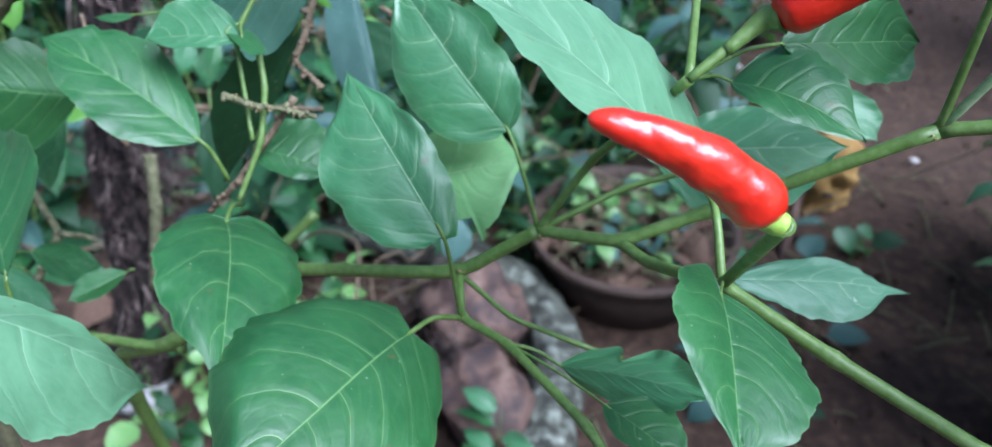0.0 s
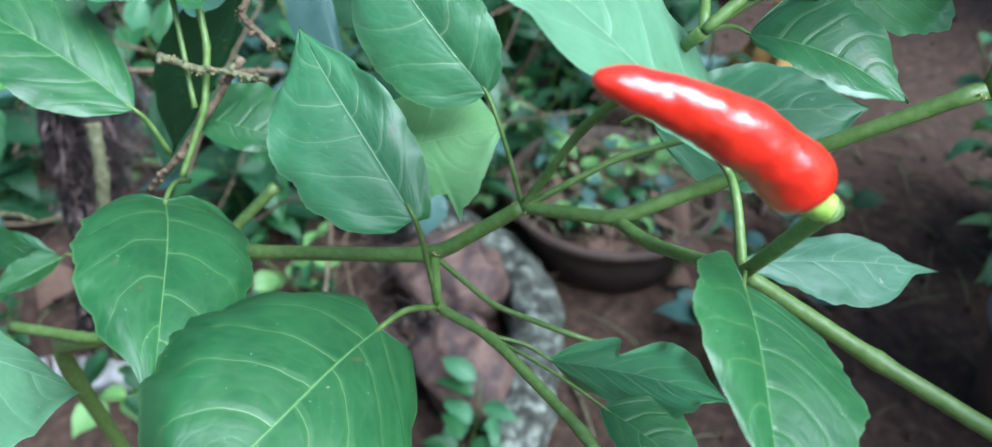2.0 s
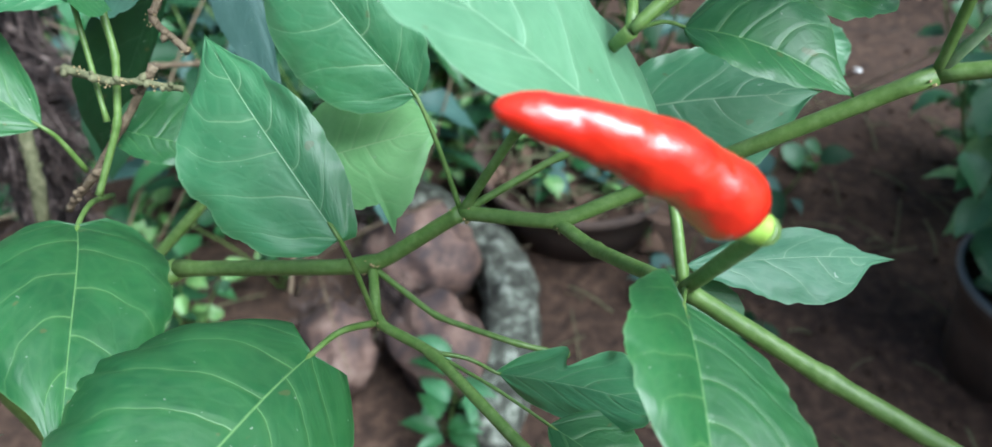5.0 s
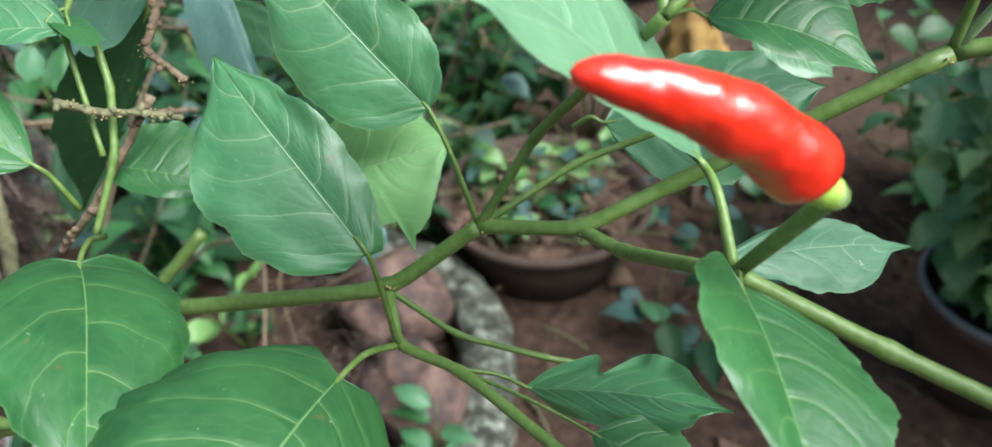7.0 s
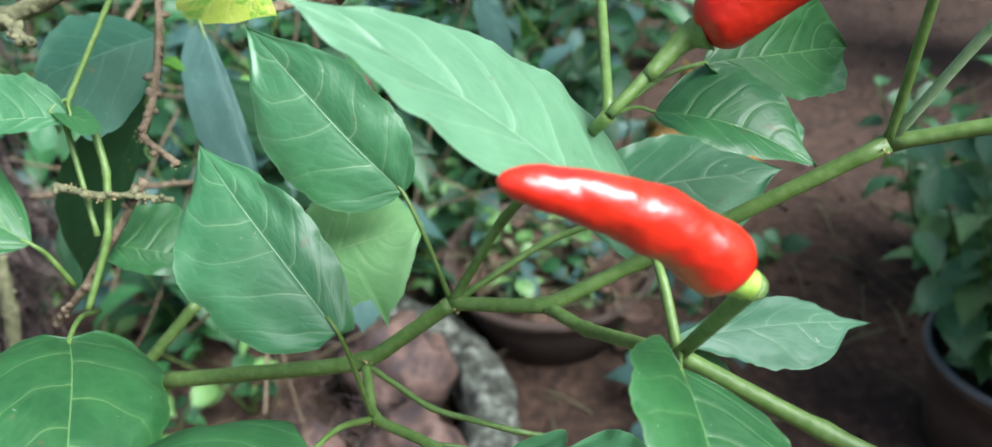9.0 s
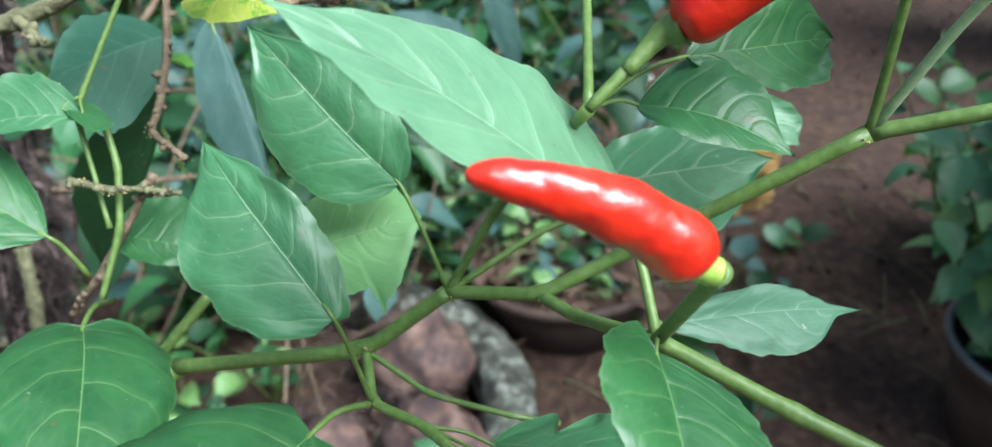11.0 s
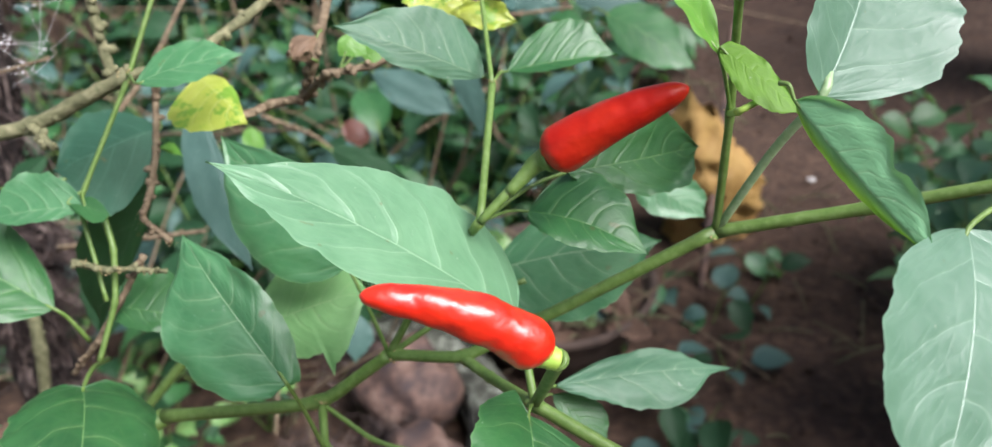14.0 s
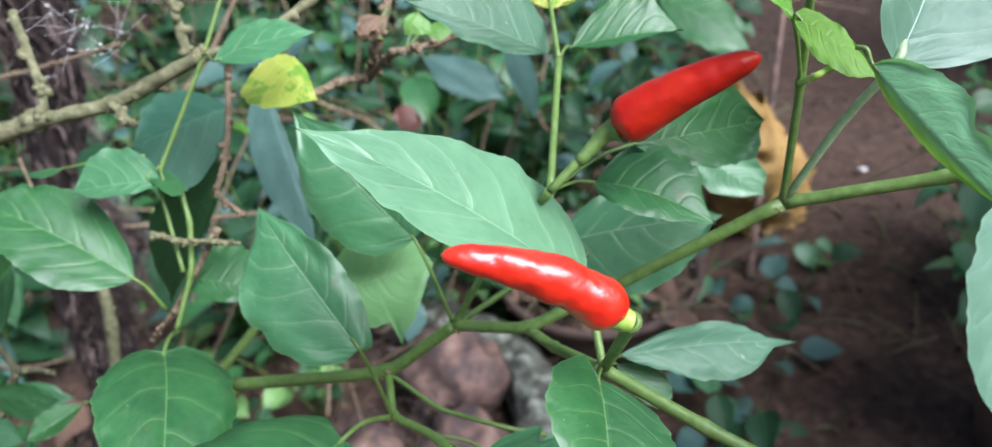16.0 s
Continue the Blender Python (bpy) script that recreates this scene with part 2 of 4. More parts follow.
def chili_skin(name, coat, rough, dent, deep=1.0):
    m, n, link, bsdf = nodes_of(name)
    broad, fine = grain(n, link, 90, 3), grain(n, link, 420, 4)
    colour = ramp(n, link, broad, [(0.3, (0.50 * deep, 0.010 * deep, 0.003)), (0.7, (0.66 * deep, 0.030 * deep, 0.006))])
    link(colour, bsdf.inputs["Base Color"])
    bsdf.inputs["Roughness"].default_value, bsdf.inputs["Coat Weight"].default_value, bsdf.inputs["Coat Roughness"].default_value = rough, coat, 0.25
    bsdf.inputs["Specular IOR Level"].default_value = 0.35 if coat > 0.4 else 0.2
    bsdf.inputs["Subsurface Weight"].default_value, bsdf.inputs["Subsurface Scale"].default_value = 0.15, 0.002
    bsdf.inputs["Subsurface Radius"].default_value = (1.0, 0.25, 0.1)
    dents = calc(n, link, "ADD", calc(n, link, "MULTIPLY", grain(n, link, 110, 2), 1.3), calc(n, link, "MULTIPLY", grain(n, link, 330, 2), 0.42))
    bumped(n, link, bsdf, calc(n, link, "ADD", dents, calc(n, link, "MULTIPLY", fine, 0.08)), dent, 0.0017)
    return m


chili_red = chili_skin("chili_skin", 0.8, 0.36, 0.30)
chili_matt = chili_skin("chili_skin_matt", 0.22, 0.42, 0.3, 0.72)


# ---- building helpers ----
def finish(name, bm, material, parent=None, label="", smooth=True):
    data = bpy.data.meshes.new(name)
    bm.to_mesh(data)
    bm.free()
    if smooth:
        for p in data.polygons:
            p.use_smooth = True
    data.materials.append(material)
    ob = new(name, data)
    ob.parent = parent
    return tagged(ob, label)


def base_point(name, place, label, category, group=""):
    ob = new(name)
    ob.empty_display_size = 0.05
    ob.location = place
    return tagged(ob, label, category, group)


def local(parent, p):
    return Vector(p) - parent.location if parent else Vector(p)


def smooth_line(points, steps=8):
    """A Catmull-Rom line through the points."""
    p = [Vector(q) for q in points]
    p = [2 * p[0] - p[1], *p, 2 * p[-1] - p[-2]]
    out = []
    for a, b, c, d in zip(p, p[1:], p[2:], p[3:]):
        for i in range(steps):
            t = i / steps
            out.append(0.5 * (2 * b + (c - a) * t + (2 * a - 5 * b + 4 * c - d) * t * t + (3 * b - a - 3 * c + d) * t ** 3))
    return out + [p[-2]]


def kinked_line(points, steps=9):
    """Straight runs between the points, with slightly rounded bends."""
    p = [Vector(q) for q in points]
    out = [a.lerp(b, i / steps) for a, b in zip(p, p[1:]) for i in range(steps)] + [p[-1]]
    for _ in range(3):
        out = [out[0]] + [(a + 2 * b + c) / 4 for a, b, c in zip(out, out[1:], out[2:])] + [out[-1]]
    return out


def tube(bm, line, radius, sides=10, wobble=0.0, seed=0.0):
    """A closed tube along the line; radius is a function of 0..1."""
    rings, side = [], None
    for i, p in enumerate(line):
        ahead = (line[min(i + 1, len(line) - 1)] - line[max(i - 1, 0)]).normalized()
        side = (Vector((0.3, 0.2, 1)) if side is None else side)
        side = (side - ahead * side.dot(ahead)).normalized()
        up = ahead.cross(side)
        r = radius(i / (len(line) - 1))
        ring = []
        for k in range(sides):
            a = 2 * math.pi * k / sides
            q = side * math.cos(a) + up * math.sin(a)
            rr = r * (1 + wobble * noise.noise((p + q * r * 2) * (0.9 / max(r, 1e-4)) + Vector((seed, 0, 0))))
            ring.append(bm.verts.new(p + q * rr))
        rings.append(ring)
    for a, b in zip(rings, rings[1:]):
        for k in range(sides):
            bm.faces.new((a[k], a[(k + 1) % sides], b[(k + 1) % sides], b[k]))
    bm.faces.new(rings[0][::-1])
    bm.faces.new(rings[-1])
    return rings


knots = random.Random(11)


def stalk(plant, name, material, r0, r1, *points, label=""):
    """A stem with swollen nodes at its bends."""
    line = kinked_line([local(plant, p) for p in points], 10)
    n = len(points) - 1
    bm = bmesh.new()
    def radius(u):
        near = min(abs(u * n - round(u * n)), 0.5)
        swell = 1 + (0.22 if n > 1 else 0.12) * math.exp(-(near / 0.06) ** 2)
        return (r0 + (r1 - r0) * u) * swell
    rough = 0.35 if material in (wood_stem, brown_stem) else 0.06
    tube(bm, line, radius, 12, rough, points[0][0] * 100)
    if rough > 0.1:
        for k in range(2 + (len(line) // 2 if r0 < 0.002 else len(line) // 6)):
            i = knots.randrange(1, len(line) - 1)
            r = radius(i / (len(line) - 1))
            d = Vector((knots.uniform(-1, 1), knots.uniform(-1, 0.3), knots.uniform(-0.8, 1))).normalized()
            m = Matrix.Translation(line[i] + d * r) @ d.to_track_quat("Z", "Y").to_matrix().to_4x4() @ Matrix.Diagonal((1, 1, knots.uniform(1.0, 1.9), 1))
            bmesh.ops.create_icosphere(bm, subdivisions=1, radius=min(r, 0.0016) * knots.uniform(0.5, 1.35), matrix=m)
    return finish(name, bm, material, plant, label)


def blade(bm, base, tip, left, right, sag=0.05, wave=0.3, cup=0.12, notch=0.0, seed=0.0, along=30, half=7, peak=0.36, full=1.75, curl=0.0, drip=0.5, lobe=(0.0, 0.0), broad=0.62, tail=0.0):
    """A leaf blade from its base to its tip; left and right are where its edges lie at the widest place, peak (one for each side, or one for both). A tail draws the tip out to a narrow point. It swells between its side veins."""
    uv, veins = bm.loops.layers.uv.new("blade"), bm.loops.layers.uv.new("veins")
    axis = tip - base
    length = axis.length
    normal = axis.cross(left - right).normalized()
    if normal.z < 0:
        normal = -normal
    count = 5.6 + 0.8 * math.sin(seed * 5.3)
    def mid(s):
        return base + axis * s + normal * (sag * length * 4 * s * (1 - s)) + (left - right) * (0.03 * math.sin(seed * 9 + 5 * s) * s * (1 - s))
    peaks = peak if isinstance(peak, tuple) else (peak, peak)
    broads = broad if isinstance(broad, tuple) else (broad, broad)
    def width(s, top, swift):
        if tail:
            return max(width_of(min(1.0, s / (1 - tail)), top, swift), 0.16 * (1 - s) / tail if s > 0.5 else 0.0)
        return width_of(s, top, swift)
    def width_of(s, top, swift):
        if s < top:
            return max(0.0, 1 - (1 - s / top) ** 2.3) ** swift
        k = (s - top) / (1 - top)
        return max(0.0, 1 - k ** (full - 1.7 * max(0.0, top - 0.42))) * (1 - 0.34 * k ** 3 - drip * max(0.0, k - 0.6) * 1.6) + 0.012 * (1 - k)
    def vein(s, k, turn):
        """Which side vein a place lies on: whole numbers are the veins themselves."""
        return (s - 0.13 * k - 0.13 * k * k + 0.045 * noise.noise(Vector((s * 4, k * 2, seed + turn)))) * count + 0.37 * (turn > 0) + 0.5
    arms = (left - base - axis * peaks[0], right - base - axis * peaks[1])
    grid = []
    for i in range(along + 1):
        s = i / along
        row = []
        for j in range(-half, half + 1):
            v = j / half
            arm = arms[0] if v < 0 else arms[1]
            w = width(s, peaks[v > 0], broads[v > 0])
            if notch and v < 0:
                w *= 1 - (0.55 if notch > 0 else 0.28) * math.exp(-((s - abs(notch)) / 0.07) ** 2)
            k = abs(v)
            turn = 1 if v > 0 else -1
            scallop = abs(math.sin(math.pi * vein(s, 1.0, turn))) ** 0.7 - 0.6
            edge = 1 + (0.05 + 0.13 * wave) * noise.noise(Vector((s * 5.5, seed * 7 + turn, 3))) + 0.05 * noise.noise(Vector((s * 19, seed * 3 + turn, 8))) + 0.03 * scallop
            edge += 0.018 * noise.noise(Vector((s * 47, seed * 5 + turn, 2)))
            p = mid(s) + arm * (k * w * (1 + (edge - 1) * k)) - axis * (lobe[v > 0] * k ** 1.5 * math.exp(-s / 0.10) * min(1.0, s / 0.015))
            lift = cup * arm.length * (k * k - k) * 0.9 * w
            ripple = wave * 0.10 * length * k * k * noise.noise(Vector((s * 3.2 + seed * 11, 2.0 * v, seed * 5)))
            ripple += (0.012 + 0.025 * wave) * length * k ** 3 * noise.noise(Vector((s * 8.5 + seed * 5, 2.0 * v, seed * 9)))
            ripple += 0.004 * length * k ** 4 * noise.noise(Vector((s * 21 + seed * 3, 2.0 * v, seed * 2)))
            swell = abs(math.sin(math.pi * vein(s, k, turn))) ** 0.8 * math.sin(math.pi * min(1.0, 0.08 + 0.86 * k)) ** 0.7
            quilt = 0.0023 * length * min(1.0, w * 1.5) * (swell - 0.5 + 0.2 * noise.noise(Vector((s * 7, v * 4, seed))))
            quilt -= 0.002 * length * math.exp(-(k / 0.06) ** 2)
            roll = -curl * length * (max(0.0, k - 0.68) / 0.32) ** 2 if v > 0 else 0.0
            row.append((bm.verts.new(p + normal * (lift + ripple + quilt + roll)), s, 0.5 + 0.5 * v, k))
        grid.append(row)
    for a, b in zip(grid, grid[1:]):
        for j in range(2 * half):
            turn = 1 if j >= half else -1
            corners = (a[j], a[j + 1], b[j + 1], b[j])
            face = bm.faces.new([c[0] for c in corners])
            for loop, c in zip(face.loops, corners):
                loop[uv].uv = (c[1], c[2])
                loop[veins].uv = (vein(c[1], c[3], turn) + 20 * (turn > 0), c[3])


leaf_count = [0]
SPECIAL = {3: "mottled yellow leaf", 5: "blue-grey strap-shaped leaf", 7: "dry curled brown leaf", 8: "dead reddish-brown leaf", 12: "twisted leaf with its backlight painted lime green"}


def leaf(plant, base, tip, left, right, root, sag=0.05, wave=0.3, cup=0.14, notch=0.0, tone=0, label="", peak=0.36, full=1.75, curl=0.0, drip=0.5, lobe=(0.0, 0.0), stem=1.0, broad=0.62, tail=0.0):
    leaf_count[0] += 1
    b, t, l, r, o = (local(plant, p) for p in (base, tip, left, right, root))
    bm = bmesh.new()
    blade(bm, b, t, l, r, sag, wave, cup, notch, leaf_count[0] * 0.37, *((64, 14) if plant is chili_plant else (34, 8)), peak=peak, full=full, curl=curl, drip=drip, lobe=lobe, broad=broad, tail=tail)
    ob = finish("leaf", bm, LEAF[tone], plant, label or SPECIAL.get(tone, ""))
    size = (t - b).length
    bm = bmesh.new()
    line = smooth_line([o, o.lerp(b, 0.55) + Vector((0, 0, 0.04 * size)), b, b.lerp(t, 0.12)], 5)
    tube(bm, line, lambda u: stem * (0.0135 - 0.006 * u * (stem < 1.3)) * max(size, 0.035) * (0.75 if stem > 1.3 else 1), 8)
    finish("petiole", bm, pale_stem if stem > 1.3 else green_stem, ob)
    return ob


def chili_pepper(plant, tip, shoulder, bend, thick, foot, label, cap):
    """A fruit from its shoulder to its tip, bent towards bend, with calyx and pedicel."""
    a, b, f = (local(plant, p) for p in (shoulder, tip, foot))
    side = Vector(bend)
    line = [a.lerp(b, u) + side * (math.sin(math.pi * u ** 0.85)) for u in [i / 64 for i in range(65)]]
    def radius(u):
        body = max(0.15, 1 - (1 - u / 0.13) ** 2) ** 0.5 if u < 0.13 else 1.0
        return thick * body * (1.0 - 0.40 * u - 0.26 * u ** 3) * (1 + 0.012 * math.sin(u * 13 + thick * 1e4)) * (max(0.0, 1 - ((u - 0.86) / 0.14) ** 2) ** 0.5 if u > 0.86 else 1.0) + 1e-5
    bm = bmesh.new()
    tube(bm, line, radius, 44, 0.012, thick * 900)
    bm.normal_update()
    for v in bm.verts:
        v.co += v.normal * thick * (0.075 * noise.noise(v.co * 165) + 0.034 * noise.noise(v.co * 400) if cap is calyx_green else 0.03 * noise.noise(v.co * 260))
    fruit = finish("chili_pepper", bm, chili_red if cap is calyx_green else chili_matt, plant, label)
    away = (a - b).normalized()
    bm = bmesh.new()
    if cap is calyx_green:
        tube(bm, smooth_line([a - away * thick * 0.15, a + away * thick * 0.2, a + away * thick * 0.55], 5), lambda u: thick * (0.44 - 0.04 * u) * (1 if u < 0.95 else 0.8), 16, 0.12)
    else:
        tube(bm, smooth_line([a - away * thick * 0.2, a + away * thick * 0.5, a.lerp(f, 0.5) + away * thick * 0.2], 6), lambda u: thick * (0.66 - 0.44 * u ** 0.5), 18, 0.12)
    finish("calyx", bm, cap, fruit, "pale green cap")
    bm = bmesh.new()
    start = a + away * thick * 0.5
    tube(bm, smooth_line([start, start.lerp(f, 0.12) + away * thick * 0.1, f], 6), lambda u: thick * ((0.44 - 0.34 * u ** 0.5 + 0.12 * u) if cap is calyx_green else 0.21 - 0.03 * u), 12)
    finish("pedicel", bm, green_stem, fruit)
    return fruit


def buds(plant, place, size):
    """Tan scars and tiny buds round a node."""
    bm = bmesh.new()
    c = local(plant, place)
    for k in range(9):
        d = Vector((random.uniform(-1, 1), random.uniform(-1, 0.4), random.uniform(-0.6, 1))).normalized()
        m = Matrix.Translation(c + d * size * 0.95) @ d.to_track_quat("Z", "Y").to_matrix().to_4x4() @ Matrix.Diagonal((1, 1, 1.5, 1))
        bmesh.ops.create_icosphere(bm, subdivisions=1, radius=size * random.uniform(0.06, 0.14), matrix=m)
    return finish("bud", bm, scar_tan, plant, "tiny tan scars at a node")


# ---- leaves for the plants further off ----
def library(tone, slim, wave, fold):
    """Four blades of unit length along x."""
    out = []
    for k in range(4):
        bm = bmesh.new()
        w = slim * (0.9 + 0.07 * k)
        blade(bm, Vector((0, 0, 0)), Vector((1, 0, -0.12 + 0.05 * k)), Vector((0.36, w, fold)), Vector((0.36, -w, fold)), 0.10 + 0.02 * k, wave, 0.2, 0, 3.1 * k + tone, 10, 3)
        data = bpy.data.meshes.new("leaf")
        bm.to_mesh(data)
        bm.free()
        for p in data.polygons:
            p.use_smooth = True
        data.materials.append(LEAF[tone])
        out.append(data)
    return out


BLADES = {(tone, slim): library(tone, slim, 0.5, 0.06) for tone in (0, 1, 4, 5, 6, 9) for slim in (0.22, 0.32)}
chance = random.Random(7)


def weed(name, place, height, stems, leaves, size, tones, slim, label, category="plant", lean=0.35, group="", spread=0.5):
    """A leafy plant: several thin stems from its foot, with leaves along them."""
    ob = base_point(name, place, label, category, group)
    for _ in range(stems):
        a, far = chance.uniform(0, 2 * math.pi), chance.uniform(0.1, lean)
        top = Vector((math.cos(a) * far * height * 1.6, math.sin(a) * far * height * 1.6, height * chance.uniform(0.75, 1.05)))
        bend = Vector((chance.uniform(-0.1, 0.1) * height, chance.uniform(-0.1, 0.1) * height, 0))
        line = smooth_line([Vector((0, 0, -0.01)), top * 0.5 + bend, top], 5)
        bm = bmesh.new()
        tube(bm, line, lambda u: (0.0032 - 0.002 * u) * max(0.4, min(1.0, height * 3)), 6)
        finish("stem", bm, green_stem, ob)
        for k in range(leaves):
            u = 0.2 + 0.8 * (k + chance.random()) / leaves
            i = min(int(u * (len(line) - 1)), len(line) - 2)
            p = line[i].lerp(line[i + 1], u * (len(line) - 1) - i)
            tone = chance.choice(tones)
            lf = new("leaf", chance.choice(BLADES[(tone, slim)]))
            lf.parent = ob
            turn = chance.uniform(0, 2 * math.pi)
            sc = size * chance.uniform(0.6, 1.15)
            out = Vector((math.cos(turn), math.sin(turn), 0))
            lf.matrix_basis = Matrix.Translation(p + out * sc * 0.25 * spread) @ Euler((chance.uniform(-0.5, 0.5), chance.uniform(-0.25, 0.75), turn)).to_matrix().to_4x4() @ Matrix.Scale(sc, 4)
    return ob


# ---- the chili plant and the shrub beside it ----
chili_plant = base_point("chili_plant", (-0.16, 0.25, 0.0), "chili plant with green leaves and two red peppers", "plant")
shrub_plant = base_point("shrub", (-0.30, 0.30, 0.0), "woody shrub with thin brown twigs and a yellow leaf", "shrub")
leaf(chili_plant, (0.0472, 0.1442, 0.7292), (-0.0114, 0.1373, 0.7848), (0.0331, 0.1645, 0.7510), (0.0085, 0.1256, 0.7626), (0.0480, 0.1270, 0.7180), sag=.05, wave=.12, tone=13, peak=(.36, .52), full=1.8, drip=.15, cup=-.12, broad=(.42, .95))
leaf(chili_plant, (0.0034, 0.1933, 0.7169), (-0.0290, 0.2210, 0.7511), (-0.0240, 0.2024, 0.7207), (0.0001, 0.2065, 0.7388), (0.0121, 0.1815, 0.6908), sag=.06, tone=9, peak=.48, full=2.0, drip=.3, wave=.3, cup=-.20)
leaf(chili_plant, (-0.0130, 0.1560, 0.7080), (-0.0400, 0.1940, 0.7350), (-0.0415, 0.1676, 0.7110), (-0.0157, 0.1744, 0.7226), (-0.0100, 0.1650, 0.6720), sag=.06, tone=9, peak=.42, full=2.1, drip=.5, wave=.55, lobe=(.03, .03), cup=-.22, broad=.54)
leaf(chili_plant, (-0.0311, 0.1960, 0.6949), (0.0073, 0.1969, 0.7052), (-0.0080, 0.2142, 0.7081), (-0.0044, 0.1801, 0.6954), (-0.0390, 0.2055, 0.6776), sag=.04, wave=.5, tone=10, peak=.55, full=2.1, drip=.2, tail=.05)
leaf(chili_plant, (-0.0773, 0.2171, 0.6970), (-0.0475, 0.2108, 0.6901), (-0.0598, 0.2244, 0.7021), (-0.0653, 0.2078, 0.6912), (-0.0719, 0.2262, 0.6980), sag=.05, wave=.5, peak=.42, broad=.45, lobe=(.03, .05))
leaf(chili_plant, (-0.0771, 0.1819, 0.6941), (-0.0621, 0.1186, 0.6935), (-0.0564, 0.1656, 0.6837), (-0.0875, 0.1525, 0.7006), (-0.0869, 0.2213, 0.6714), sag=.10, wave=.4, peak=.37, full=2.2, lobe=(.06, .04), cup=-.45, broad=.50)
leaf(chili_plant, (-0.0220, 0.1470, 0.6840), (-0.0533, 0.0891, 0.6960), (-0.0213, 0.1076, 0.6741), (-0.0595, 0.1384, 0.6958), (-0.0100, 0.1650, 0.6720), sag=.08, wave=.35, curl=.09, peak=.40, full=2.1, drip=.4, cup=-.40, lobe=(.10, .14), broad=.42)
leaf(chili_plant, (0.0456, 0.1203, 0.7220), (0.0408, 0.0815, 0.7175), (0.0578, 0.0980, 0.7163), (0.0313, 0.1069, 0.7311), (0.0480, 0.1270, 0.7180), sag=.04, wave=.3, peak=.42, full=2.1, lobe=(.0, .16), cup=-.25)
leaf(chili_plant, (0.0570, 0.1503, 0.6991), (0.1140, 0.1630, 0.6830), (0.0851, 0.1640, 0.6922), (0.0958, 0.1502, 0.6828), (0.0480, 0.1270, 0.7180), sag=.05, tone=15, peak=(.45, .74), full=2.6, drip=.25, wave=.3, cup=-.12, tail=.13, broad=1.0)
leaf(chili_plant, (0.0568, 0.1520, 0.6944), (0.0703, 0.1429, 0.6814), (0.0692, 0.1509, 0.6896), (0.0598, 0.1455, 0.6882), (0.0480, 0.1270, 0.7180), sag=.05)
leaf(chili_plant, (0.0180, 0.1510, 0.6670), (0.0528, 0.1249, 0.6833), (0.0408, 0.1488, 0.6737), (0.0359, 0.1307, 0.6714), (0.0030, 0.1540, 0.6730), sag=.05, wave=.8, notch=.32, tone=9)
leaf(chili_plant, (0.0267, 0.1303, 0.6758), (0.0457, 0.1120, 0.6732), (0.0421, 0.1299, 0.6752), (0.0303, 0.1177, 0.6755), (0.0030, 0.1540, 0.6730), sag=.05)
leaf(chili_plant, (0.0543, 0.1660, 0.7459), (0.0812, 0.1498, 0.7392), (0.0721, 0.1724, 0.7490), (0.0598, 0.1517, 0.7430), (0.0410, 0.1530, 0.7530), sag=.10, wave=.5, full=2.2, tone=0, drip=.3, cup=-.30)
leaf(chili_plant, (0.0651, 0.1704, 0.7532), (0.1076, 0.1889, 0.7454), (0.0908, 0.1868, 0.7597), (0.0955, 0.1768, 0.7396), (0.0410, 0.1530, 0.7530), sag=.06, wave=.6, peak=.6, full=2.0, drip=.2)
leaf(chili_plant, (0.0467, 0.1988, 0.7046), (0.0991, 0.1906, 0.7132), (0.0730, 0.2106, 0.7141), (0.0693, 0.1772, 0.6961), (0.0398, 0.2030, 0.7015), sag=.04, wave=.3, tone=1)
leaf(chili_plant, (0.1088, 0.2493, 0.7026), (0.1328, 0.2377, 0.6864), (0.1298, 0.2460, 0.6987), (0.1117, 0.2410, 0.6903), (0.0996, 0.2515, 0.7054), sag=.04, tone=1)
leaf(chili_plant, (0.0501, 0.2113, 0.7641), (0.0109, 0.2010, 0.7874), (0.0280, 0.2025, 0.7724), (0.0403, 0.2188, 0.7812), (0.0510, 0.1990, 0.7670), sag=.05, full=2.0, tone=15)
leaf(chili_plant, (0.0572, 0.2140, 0.7641), (0.0911, 0.2152, 0.7645), (0.0755, 0.2257, 0.7731), (0.0719, 0.2086, 0.7646), (0.0510, 0.1990, 0.7670), sag=.05)
leaf(chili_plant, (0.0917, 0.1444, 0.7922), (0.0771, 0.1629, 0.8144), (0.0918, 0.1575, 0.8001), (0.0825, 0.1450, 0.8012), (0.1010, 0.1560, 0.7720), sag=.04, tone=2)
leaf(chili_plant, (0.0984, 0.1232, 0.7900), (0.1122, 0.0931, 0.7719), (0.1097, 0.1094, 0.7882), (0.1041, 0.1118, 0.7792), (0.0967, 0.1268, 0.7922), sag=.05, wave=.3, tone=11, peak=.42, notch=-.55, drip=.4)
leaf(chili_plant, (0.0911, 0.1424, 0.7938), (0.1014, 0.1246, 0.7858), (0.0980, 0.1380, 0.7921), (0.0929, 0.1291, 0.7875), (0.1010, 0.1560, 0.7720), sag=.05, wave=.5, tone=12, peak=.5, full=2.0)
leaf(shrub_plant, (-0.0686, 0.2825, 0.7201), (-0.0584, 0.2742, 0.7197), (-0.0630, 0.2817, 0.7216), (-0.0633, 0.2777, 0.7192), (-0.0713, 0.2848, 0.7194), sag=.1, tone=2)
leaf(shrub_plant, (-0.0892, 0.2916, 0.6914), (-0.0949, 0.2822, 0.6766), (-0.0856, 0.2860, 0.6835), (-0.0971, 0.2874, 0.6841), (-0.0878, 0.2936, 0.6946), sag=.1, tone=3, wave=1)
